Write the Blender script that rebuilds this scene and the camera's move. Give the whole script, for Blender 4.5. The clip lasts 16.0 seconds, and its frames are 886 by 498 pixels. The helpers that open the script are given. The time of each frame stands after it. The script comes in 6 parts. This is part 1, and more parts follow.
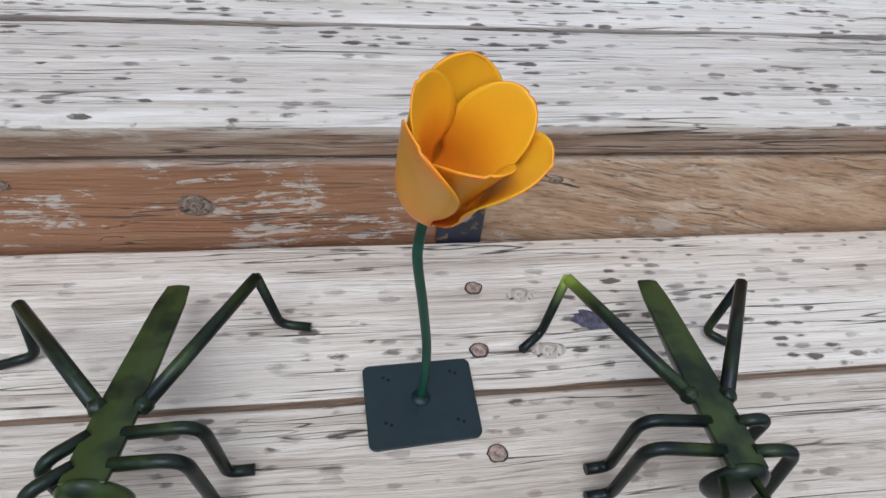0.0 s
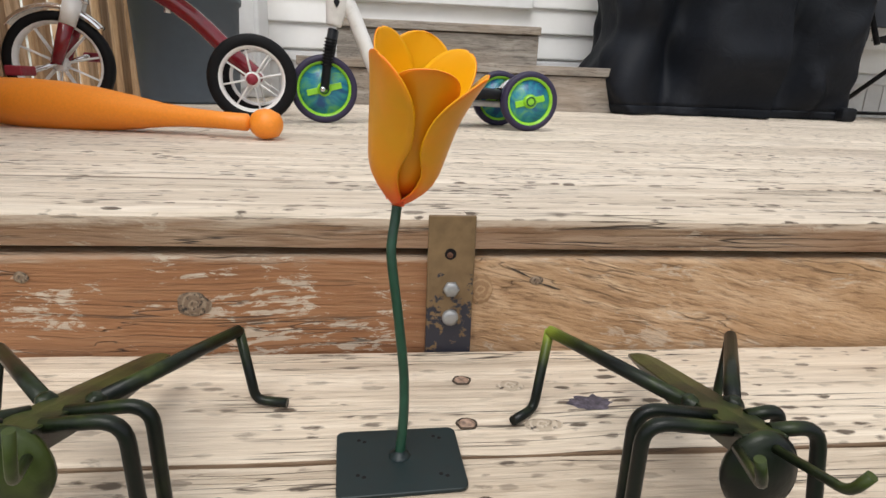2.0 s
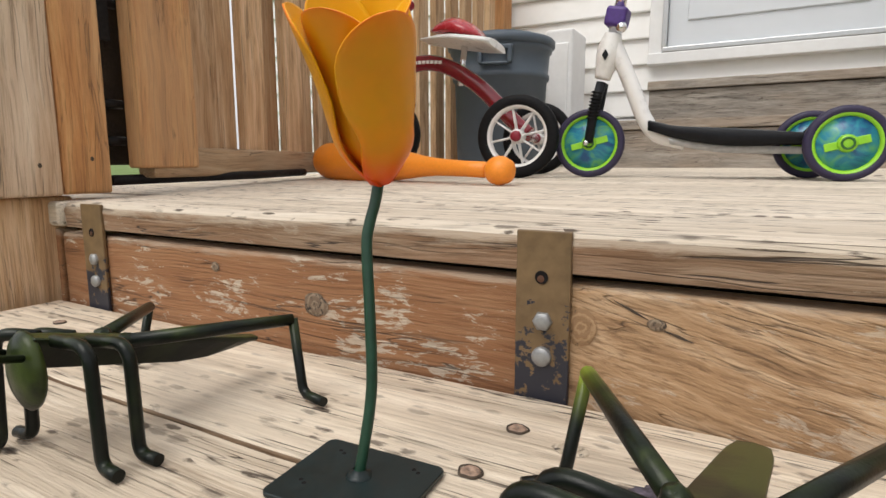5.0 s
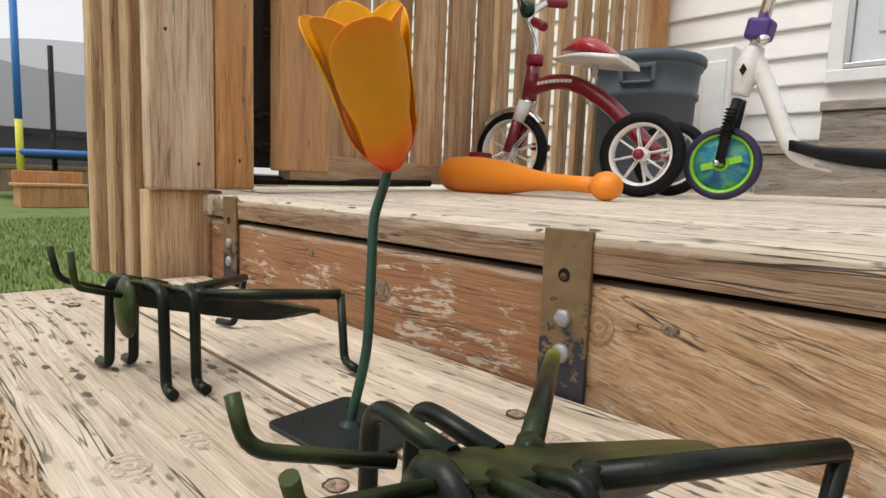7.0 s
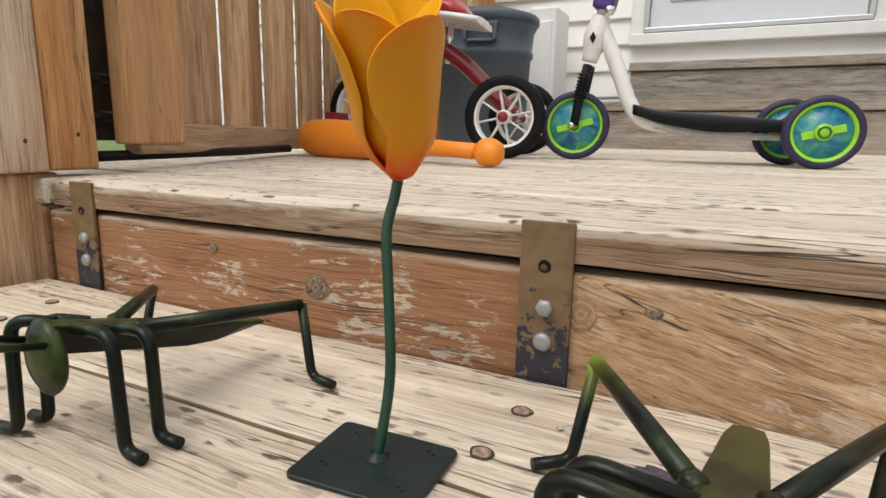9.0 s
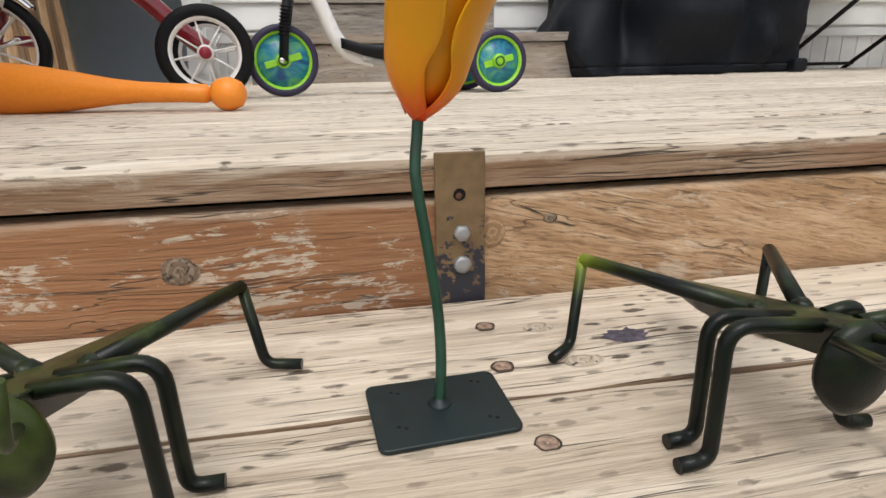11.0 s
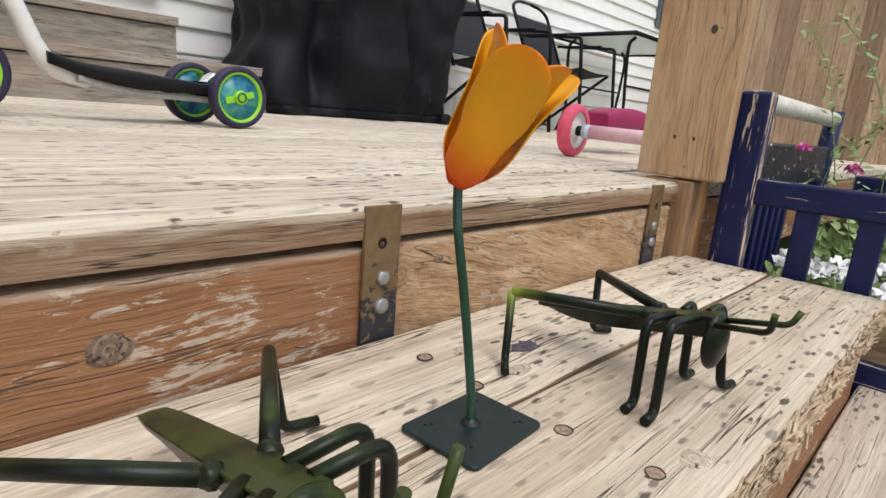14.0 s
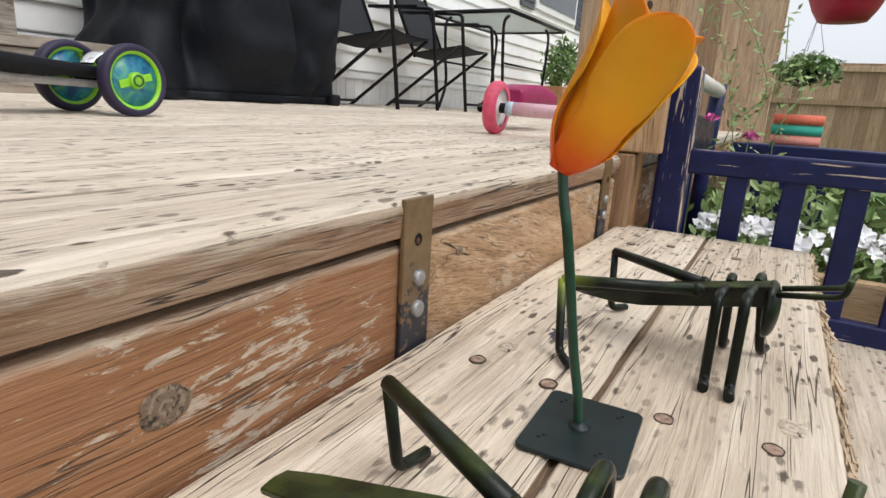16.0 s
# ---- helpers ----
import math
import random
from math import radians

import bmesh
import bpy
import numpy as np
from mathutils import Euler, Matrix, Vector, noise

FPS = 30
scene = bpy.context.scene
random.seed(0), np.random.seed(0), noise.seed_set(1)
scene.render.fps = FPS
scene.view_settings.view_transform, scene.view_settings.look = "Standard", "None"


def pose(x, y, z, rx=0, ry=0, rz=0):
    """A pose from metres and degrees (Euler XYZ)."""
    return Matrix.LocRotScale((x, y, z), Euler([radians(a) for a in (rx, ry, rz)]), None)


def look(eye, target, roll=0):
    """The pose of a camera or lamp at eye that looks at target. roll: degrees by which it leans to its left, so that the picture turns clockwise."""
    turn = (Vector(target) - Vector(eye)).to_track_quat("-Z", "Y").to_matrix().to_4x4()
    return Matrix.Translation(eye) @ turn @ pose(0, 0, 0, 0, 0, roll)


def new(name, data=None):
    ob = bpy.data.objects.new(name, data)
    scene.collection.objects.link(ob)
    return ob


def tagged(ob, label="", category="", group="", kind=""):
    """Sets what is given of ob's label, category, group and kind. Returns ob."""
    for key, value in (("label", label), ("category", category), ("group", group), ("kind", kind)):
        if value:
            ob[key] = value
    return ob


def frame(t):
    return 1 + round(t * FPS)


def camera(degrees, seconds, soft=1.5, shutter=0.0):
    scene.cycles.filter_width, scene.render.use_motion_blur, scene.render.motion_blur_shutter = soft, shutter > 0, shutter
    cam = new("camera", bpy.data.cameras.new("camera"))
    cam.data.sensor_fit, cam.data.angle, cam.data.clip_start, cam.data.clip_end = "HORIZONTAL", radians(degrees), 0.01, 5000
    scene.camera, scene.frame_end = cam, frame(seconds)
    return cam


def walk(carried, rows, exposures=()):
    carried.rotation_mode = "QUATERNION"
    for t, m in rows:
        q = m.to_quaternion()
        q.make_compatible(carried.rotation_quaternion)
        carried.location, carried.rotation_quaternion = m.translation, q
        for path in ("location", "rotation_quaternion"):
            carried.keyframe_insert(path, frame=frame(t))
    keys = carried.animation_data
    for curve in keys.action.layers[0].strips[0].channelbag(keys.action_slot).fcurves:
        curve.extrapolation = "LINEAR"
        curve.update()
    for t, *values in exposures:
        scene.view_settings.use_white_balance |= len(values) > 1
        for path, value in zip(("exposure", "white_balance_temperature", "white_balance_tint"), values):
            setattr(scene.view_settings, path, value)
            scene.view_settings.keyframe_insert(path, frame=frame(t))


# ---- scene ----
cam = camera(76.1, 16.0)
PATH = [
    (0, (-0.095, -0.418, 0.438), (0.165, 0.916, -1.03), 6.5),
    (0.5, (-0.094, -0.45, 0.425), (0.174, 1.085, -0.829), 5.0),
    (1, (-0.088, -0.515, 0.373), (0.147, 1.22, -0.594), 3.5),
    (1.5, (-0.073, -0.549, 0.327), (0.146, 1.302, -0.399), 3.0),
    (2, (-0.069, -0.555, 0.271), (0.143, 1.355, -0.283), 2.2),
    (2.5, (-0.043, -0.552, 0.238), (0.073, 1.388, -0.232), 0.6),
    (3, (-0.006, -0.558, 0.228), (-0.142, 1.393, -0.189), -0.4),
    (3.5, (0.042, -0.552, 0.22), (-0.326, 1.374, -0.171), -0.6),
    (4, (0.085, -0.519, 0.215), (-0.498, 1.36, -0.147), -0.6),
    (6.3, (0.234, -0.429, 0.191), (-1.071, 1.067, -0.05), 1.1),
    (6.5, (0.246, -0.428, 0.19), (-1.098, 1.033, -0.046), 1.3),
    (7, (0.268, -0.427, 0.182), (-1.132, 0.983, -0.049), 2.1),
    (7.5, (0.274, -0.423, 0.187), (-1.107, 1.004, -0.051), 2.4),
    (8, (0.236, -0.43, 0.203), (-1.041, 1.086, -0.065), 2.5),
    (8.5, (0.184, -0.452, 0.211), (-0.922, 1.185, -0.104), 1.7),
    (9, (0.135, -0.483, 0.217), (-0.733, 1.276, -0.172), 1.1),
    (9.2, (0.12, -0.495, 0.225), (-0.642, 1.305, -0.198), 1.3),
    (11.5, (-0.178, -0.519, 0.216), (0.452, 1.282, -0.383), 0.8),
    (12, (-0.234, -0.517, 0.216), (0.639, 1.21, -0.29), 4.6),
    (12.5, (-0.278, -0.529, 0.238), (0.739, 1.132, -0.214), 7.0),
    (13, (-0.305, -0.526, 0.238), (0.831, 1.06, -0.203), 7.0),
    (13.5, (-0.339, -0.49, 0.244), (0.955, 0.967, -0.206), 6.3),
    (14, (-0.377, -0.447, 0.243), (1.042, 0.885, -0.221), 4.8),
    (14.5, (-0.407, -0.39, 0.244), (1.103, 0.835, -0.221), 4.1),
    (15, (-0.427, -0.348, 0.24), (1.148, 0.779, -0.259), 3.8),
    (15.5, (-0.43, -0.313, 0.236), (1.204, 0.724, -0.267), 3.9),
    (16, (-0.437, -0.285, 0.232), (1.241, 0.681, -0.267), 3.4),
]
walk(cam, [(t, look(eye, target, roll)) for t, eye, target, roll in PATH],
     [(0, -0.03, 5200, 10), (0.7, 0.0, 5350, 10), (1.3, 0.12, 5950, 10), (2.2, 0.15, 6450, 10), (8.0, 0.14, 6600, 10), (12.0, 0.14, 6350, 10), (16, 0.17, 6300, 10)])

# overcast afternoon: wide soft sun and a pale sky
world = bpy.data.worlds.new("overcast_sky")
scene.world = world
world.use_nodes = True
wn, wl = world.node_tree.nodes, world.node_tree.links
sky = wn.new("ShaderNodeTexSky")
sky.sky_type = "NISHITA"
sky.sun_disc = False
sky.sun_elevation = radians(58)
sky.sun_rotation = radians(200)
sky.dust_density = 4.0
pale = wn.new("ShaderNodeHueSaturation")
pale.inputs["Saturation"].default_value = 0.12
wl.new(sky.outputs[0], pale.inputs["Color"])
cloud = wn.new("ShaderNodeMix")
cloud.data_type = "RGBA"
cloud.inputs[0].default_value = 0.55
cloud.inputs[7].default_value = (9.0, 9.2, 9.6, 1)
wl.new(pale.outputs[0], cloud.inputs[6])
wl.new(cloud.outputs[2], wn["Background"].inputs[0])
wn["Background"].inputs[1].default_value = 0.12
sun = new("sun", bpy.data.lights.new("sun", "SUN"))
sun.data.energy, sun.data.angle, sun.data.color = 1.3, radians(35), (1.0, 0.96, 0.9)
sun.matrix_world = look((0, 0, 8), (0.9, 3.2, 2.4))


# ---- materials ----
def nodes_of(name, rough=0.6, metal=0.0, color=(0.5, 0.5, 0.5)):
    m = bpy.data.materials.new(name)
    m.use_nodes = True
    n, l = m.node_tree.nodes, m.node_tree.links
    b = n["Principled BSDF"]
    b.inputs["Roughness"].default_value = rough
    b.inputs["Metallic"].default_value = metal
    b.inputs["Base Color"].default_value = (*color, 1)
    return m, n, l, b


def ramp(n, l, src, stops):
    r = n.new("ShaderNodeValToRGB")
    while len(r.color_ramp.elements) < len(stops):
        r.color_ramp.elements.new(0.5)
    for e, (p, c) in zip(r.color_ramp.elements, stops):
        e.position = p
        e.color = (*c, 1) if len(c) == 3 else c
    l.new(src, r.inputs[0])
    return r.outputs[0]


def mixc(n, l, fac, a, b, mode="MIX"):
    m = n.new("ShaderNodeMix")
    m.data_type, m.blend_type = "RGBA", mode
    for sock, v in ((m.inputs[0], fac), (m.inputs[6], a), (m.inputs[7], b)):
        if isinstance(v, bpy.types.NodeSocket):
            l.new(v, sock)
        elif isinstance(v, (int, float)):
            sock.default_value = v
        else:
            sock.default_value = (*v, 1)
    return m.outputs[2]


def texcoord(n, l, scale, shift=True):
    c = n.new("ShaderNodeTexCoord")
    mp = n.new("ShaderNodeMapping")
    mp.inputs["Scale"].default_value = scale
    l.new(c.outputs["Object"], mp.inputs[0])
    if shift:
        o = n.new("ShaderNodeObjectInfo")
        k = n.new("ShaderNodeVectorMath")
        k.operation = "SCALE"
        k.inputs[0].default_value = (37.0, 53.0, 71.0)
        l.new(o.outputs["Random"], k.inputs["Scale"])
        l.new(k.outputs[0], mp.inputs["Location"])
    return mp.outputs[0]


def noise_of(n, l, vec, scale, detail=6, rough=0.6, distort=0.0):
    t = n.new("ShaderNodeTexNoise")
    t.inputs["Scale"].default_value = scale
    t.inputs["Detail"].default_value = detail
    t.inputs["Roughness"].default_value = rough
    t.inputs["Distortion"].default_value = distort
    l.new(vec, t.inputs["Vector"])
    return t.outputs["Fac"]


def bumped(n, l, b, height, strength, dist):
    k = n.new("ShaderNodeBump")
    k.inputs["Strength"].default_value = strength
    k.inputs["Distance"].default_value = dist
    l.new(height, k.inputs["Height"])
    l.new(k.outputs[0], b.inputs["Normal"])


K = (0, 0, 0)
W = (1, 1, 1)


def wood(name, tones, axis="x", specks=0.0, cracks=0.6, flakes=0.0, patch=None, rough=0.8, stretch=1.0, grain=0.6, vary=0.14, worntop=None, warp=0.006, swirl=5.0, tilt=0.0, worntone=(0.47, 0.39, 0.3)):
    """Weathered timber: wavy grain along one axis, drying cracks, brown specks, and flakes of old pale coating."""
    m, n, l, b = nodes_of(name, rough)
    along = {"x": 0, "y": 1, "z": 2}[axis]

    def math_of(op, a, c, d=None):
        k = n.new("ShaderNodeMath")
        k.operation = op
        for sock, v in zip(k.inputs, (a, c, d)):
            if isinstance(v, bpy.types.NodeSocket):
                l.new(v, sock)
            elif v is not None:
                sock.default_value = v
        return k.outputs[0]

    # the fibres wander: shift the place looked up by a slow noise
    obc = n.new("ShaderNodeTexCoord")
    info = n.new("ShaderNodeObjectInfo")
    slow = n.new("ShaderNodeTexNoise")
    slow.inputs["Scale"].default_value = swirl
    slow.inputs["Detail"].default_value = 2
    l.new(obc.outputs["Object"], slow.inputs["Vector"])
    cen = n.new("ShaderNodeVectorMath")
    cen.operation = "SUBTRACT"
    cen.inputs[1].default_value = (0.5, 0.5, 0.5)
    l.new(slow.outputs["Color"], cen.inputs[0])
    amp = n.new("ShaderNodeVectorMath")
    amp.operation = "SCALE"
    amp.inputs["Scale"].default_value = warp * 4
    l.new(cen.outputs[0], amp.inputs[0])
    moved = n.new("ShaderNodeVectorMath")
    l.new(obc.outputs["Object"], moved.inputs[0])
    l.new(amp.outputs[0], moved.inputs[1])
    slant = n.new("ShaderNodeVectorRotate")
    slant.rotation_type = "Y_AXIS"
    slant.inputs["Angle"].default_value = tilt
    l.new(moved.outputs[0], slant.inputs["Vector"])
    off = n.new("ShaderNodeVectorMath")
    off.operation = "SCALE"
    off.inputs[0].default_value = (37.0, 53.0, 71.0)
    l.new(info.outputs["Random"], off.inputs["Scale"])

    def at(a, c):
        v = [c, c, c]
        v[along] = a
        mp = n.new("ShaderNodeMapping")
        mp.inputs["Scale"].default_value = tuple(v)
        l.new(slant.outputs[0], mp.inputs[0])
        l.new(off.outputs[0], mp.inputs["Location"])
        return mp.outputs[0]

    g1 = noise_of(n, l, at(3.0 * stretch, 48), 1.0, 8, 0.65, 0.5)
    g2 = noise_of(n, l, at(11 * stretch, 300), 1.0, 5, 0.62, 0.3)
    big = noise_of(n, l, at(2.5, 8), 1.0, 3, 0.5)
    col = ramp(n, l, g1, [(0.25, tones[0]), (0.47, tones[1]), (0.68, tones[2])])
    fine = ramp(n, l, g2, [(0.34, (0.42, 0.37, 0.33)), (0.5, W)])
    col = mixc(n, l, grain, col, fine, "MULTIPLY")
    if patch:
        pf = ramp(n, l, big, [(0.42, K), (0.62, W)])
        col = mixc(n, l, pf, col, mixc(n, l, 0.6, patch, col, "MIX"))
    if flakes:
        fl = noise_of(n, l, at(26, 105), 1.0, 9, 0.74, 0.5)
        where = noise_of(n, l, at(6, 13), 1.0, 2)
        ff = ramp(n, l, math_of("MULTIPLY_ADD", where, 0.5, fl), [(0.83, K), (0.86, W)])
        tone = mixc(n, l, noise_of(n, l, at(60, 60), 1.0, 3), (0.43, 0.36, 0.29), (0.72, 0.63, 0.5))
        col = mixc(n, l, mixc(n, l, 1.0, ff, (flakes,) * 3, "MULTIPLY"), col, tone)
    crk_noise = noise_of(n, l, at(1.7 * stretch, 85), 1.0, 2, 0.5, 0.4)
    crm = ramp(n, l, crk_noise, [(0.487, K), (0.498, W), (0.502, W), (0.513, K)])
    broke = ramp(n, l, noise_of(n, l, at(4, 22), 1.0, 3), [(0.47, K), (0.54, W)])
    crk = mixc(n, l, 1.0, crm, broke, "MULTIPLY")
    if worntop:
        # bare grey band with split fibres where water stands along the upper edge
        zz = n.new("ShaderNodeSeparateXYZ")
        l.new(obc.outputs["Object"], zz.inputs[0])
        up = n.new("ShaderNodeMapRange")
        up.inputs[1].default_value, up.inputs[2].default_value, up.inputs[3].default_value, up.inputs[4].default_value = worntop[0], worntop[1], -0.3, 0.42
        l.new(zz.outputs[2], up.inputs[0])
        wf = ramp(n, l, math_of("ADD", up.outputs[0], noise_of(n, l, at(9, 60), 1.0, 6, 0.7, 0.4)), [(0.56, K), (0.76, (0.9, 0.9, 0.9))])
        col = mixc(n, l, wf, col, mixc(n, l, 0.35, worntone, col))
        dash = ramp(n, l, noise_of(n, l, at(16, 150), 1.0, 4, 0.6), [(0.57, K), (0.62, W)])
        crk = mixc(n, l, 1.0, crk, mixc(n, l, 1.0, dash, ramp(n, l, up.outputs[0], [(0.2, K), (0.4, W)]), "MULTIPLY"), "ADD")
    cf = mixc(n, l, 1.0, crk, (cracks,) * 3, "MULTIPLY")
    col = mixc(n, l, cf, col, (0.05, 0.034, 0.024))
    if specks:
        v = n.new("ShaderNodeTexVoronoi")
        v.inputs["Scale"].default_value = 1.0
        v.inputs["Randomness"].default_value = 1.0
        l.new(at(40, 112), v.inputs["Vector"])
        wob = noise_of(n, l, at(110, 260), 1.0, 4)
        sel = n.new("ShaderNodeSeparateColor")
        l.new(v.outputs["Color"], sel.inputs[0])
        dist = math_of("MULTIPLY_ADD", wob, 0.7, v.outputs["Distance"])
        dist = math_of("MULTIPLY_ADD", sel.outputs[1], 0.34, dist)
        dot = ramp(n, l, dist, [(0.72, W), (0.9, K)])
        pick = ramp(n, l, sel.outputs[0], [(0.28, K), (0.75, W)])
        dd = mixc(n, l, 1.0, dot, pick, "MULTIPLY")
        clus = ramp(n, l, noise_of(n, l, at(5, 9), 1.0, 2), [(0.36, (0.1, 0.1, 0.1)), (0.52, W)])
        dd = mixc(n, l, 1.0, dd, clus, "MULTIPLY")
        dd = mixc(n, l, 1.0, dd, (specks,) * 3, "MULTIPLY")
        col = mixc(n, l, dd, col, (0.1, 0.074, 0.053))
    tint = ramp(n, l, info.outputs["Random"], [(0, (1 - vary, 1 - vary * 1.15, 1 - vary * 1.3)), (1, (1 + vary * 0.55,) * 3)])
    col = mixc(n, l, 1.0, col, tint, "MULTIPLY")
    l.new(col, b.inputs["Base Color"])
    bumped(n, l, b, math_of("MULTIPLY_ADD", crk, -0.9, g2), 0.8, 0.003)
    return m


def painted(name, color, rough=0.45, metal=0.0, var=0.15, scale=60, bump=0.1, coat=0.0, worn=None, wornat=0.62):
    m, n, l, b = nodes_of(name, rough, metal)
    f = noise_of(n, l, texcoord(n, l, (1, 1, 1)), scale, 5)
    lo = tuple(c * (1 - var) for c in color)
    hi = tuple(min(1, c * (1 + var)) for c in color)
    col = ramp(n, l, f, [(0.35, lo), (0.65, hi)])
    if worn:
        w = noise_of(n, l, texcoord(n, l, (1, 1, 1)), scale * 0.4, 6, 0.7)
        col = mixc(n, l, ramp(n, l, w, [(wornat, K), (wornat + 0.02, W)]), col, worn)
    l.new(col, b.inputs["Base Color"])
    rr = ramp(n, l, f, [(0.3, (rough * 0.8,) * 3), (0.7, (min(1, rough * 1.25),) * 3)])
    l.new(rr, b.inputs["Roughness"])
    b.inputs["Coat Weight"].default_value = coat
    if max(color) < 0.04:
        b.inputs["Specular IOR Level"].default_value = 0.2
    bumped(n, l, b, f, bump, 0.0008)
    return m


TREAD = wood("tread_timber", [(0.45, 0.365, 0.275), (0.65, 0.545, 0.42), (0.86, 0.76, 0.62)], "x", specks=0.95, cracks=1.0, patch=(0.73, 0.65, 0.54), grain=0.42, warp=0.0035, swirl=3.5)
DECK = wood("deck_timber", [(0.5, 0.425, 0.335), (0.71, 0.615, 0.5), (0.87, 0.79, 0.68)], "x", specks=0.95, cracks=0.9, patch=(0.71, 0.635, 0.54), grain=0.42, warp=0.003, swirl=3.5)
SEAM = wood("seam_timber", [(0.13, 0.08, 0.045), (0.24, 0.16, 0.1), (0.36, 0.26, 0.17)], "x", cracks=0.6)
RISER = wood("riser_timber", [(0.14, 0.056, 0.023), (0.29, 0.132, 0.057), (0.38, 0.205, 0.104)], "x", cracks=0.8, flakes=0.8, patch=(0.36, 0.17, 0.075), grain=0.5, worntop=(0.078, 0.108), warp=0.005)
REDWOOD = wood("red_timber", [(0.17, 0.075, 0.033), (0.33, 0.17, 0.08), (0.45, 0.27, 0.15)], "z", cracks=0.6, patch=(0.38, 0.26, 0.16))
RISERTAN = wood("tan_riser_timber", [(0.21, 0.115, 0.057), (0.4, 0.245, 0.13), (0.56, 0.39, 0.245)], "x", cracks=0.5, flakes=0.45, patch=(0.43, 0.26, 0.125), stretch=3.2, grain=0.85, worntop=(0.08, 0.11), warp=0.007, swirl=6.0, tilt=-0.22)
EDGE = wood("edge_timber", [(0.1, 0.055, 0.03), (0.28, 0.175, 0.105), (0.44, 0.32, 0.225)], "x", cracks=1.0, flakes=0.35, patch=(0.27, 0.125, 0.055), grain=0.9, worntop=(-0.034, -0.004), warp=0.003, worntone=(0.62, 0.53, 0.42))
CEDAR = wood("cedar_post", [(0.31, 0.128, 0.042), (0.53, 0.245, 0.088), (0.65, 0.36, 0.152)], "z", cracks=0.5, patch=(0.55, 0.38, 0.22), rough=0.7, grain=0.5, warp=0.006)
GREYPOST = wood("weathered_post", [(0.4, 0.275, 0.185), (0.66, 0.49, 0.35), (0.82, 0.67, 0.52)], "z", cracks=0.55, patch=(0.58, 0.33, 0.165), grain=0.6, warp=0.004)
SLAT = wood("slat_timber", [(0.3, 0.155, 0.07), (0.58, 0.375, 0.21), (0.78, 0.58, 0.39)], "z", cracks=0.5, patch=(0.42, 0.22, 0.095), grain=0.6, vary=0.3, warp=0.004)
RAILW = wood("rail_timber", [(0.26, 0.15, 0.075), (0.46, 0.3, 0.17), (0.58, 0.43, 0.28)], "x", cracks=0.6, patch=(0.5, 0.42, 0.3))
GREYSTEP = wood("grey_step_timber", [(0.13, 0.115, 0.1), (0.31, 0.28, 0.245), (0.46, 0.42, 0.37)], "x", cracks=0.8, patch=(0.36, 0.26, 0.175), stretch=2.0, grain=0.5)
FENCE = wood("fence_timber", [(0.26, 0.165, 0.105), (0.44, 0.3, 0.195), (0.57, 0.42, 0.29)], "z", cracks=0.5, patch=(0.33, 0.24, 0.17), vary=0.35)
PALECEDAR = wood("pale_cedar", [(0.3, 0.165, 0.08), (0.5, 0.31, 0.165), (0.64, 0.44, 0.26)], "z", cracks=0.5, patch=(0.56, 0.43, 0.29), rough=0.7, grain=0.55, warp=0.008)
BROKEN = wood("split_timber", [(0.36, 0.25, 0.155), (0.62, 0.47, 0.32), (0.8, 0.66, 0.49)], "x", cracks=1.0, stretch=4)


# ---- mesh helpers ----
def add_box(bm, size, at=(0, 0, 0), bevel=0.0, seg=2, m=None):
    r = bmesh.ops.create_cube(bm, size=1.0)
    vs = r["verts"]
    bmesh.ops.scale(bm, vec=size, verts=vs)
    if bevel:
        es = list({e for v in vs for e in v.link_edges})
        g = bmesh.ops.bevel(bm, geom=es, offset=bevel, segments=seg, affect="EDGES", profile=0.5)
        vs = list({v for f in g["faces"] for v in f.verts} | {v for v in vs if v.is_valid})
    bmesh.ops.translate(bm, vec=at, verts=vs)
    if m is not None:
        bmesh.ops.transform(bm, matrix=m, verts=vs)
    return vs


def spline(points, n):
    """A smooth line through the points."""
    p = [Vector(q) for q in points]
    p = [2 * p[0] - p[1]] + p + [2 * p[-1] - p[-2]]
    out = []
    for i in range(1, len(p) - 2):
        for k in range(n):
            t = k / n
            a, b, c, d = p[i - 1 : i + 3]
            out.append(0.5 * (2 * b + (c - a) * t + (2 * a - 5 * b + 4 * c - d) * t * t + (3 * b - a - 3 * c + d) * t ** 3))
    out.append(p[-2].copy())
    return out


def rounded(points, r, n=4):
    """A polyline with its corners rounded off by r."""
    p = [Vector(q) for q in points]
    out = [p[0]]
    for a, b, c in zip(p, p[1:], p[2:]):
        u, v = a - b, c - b
        k = min(r, u.length * 0.45, v.length * 0.45)
        s, e = b + u.normalized() * k, b + v.normalized() * k
        for i in range(n + 1):
            t = i / n
            out.append((1 - t) ** 2 * s + 2 * t * (1 - t) * b + t * t * e)
    out.append(p[-1])
    return out


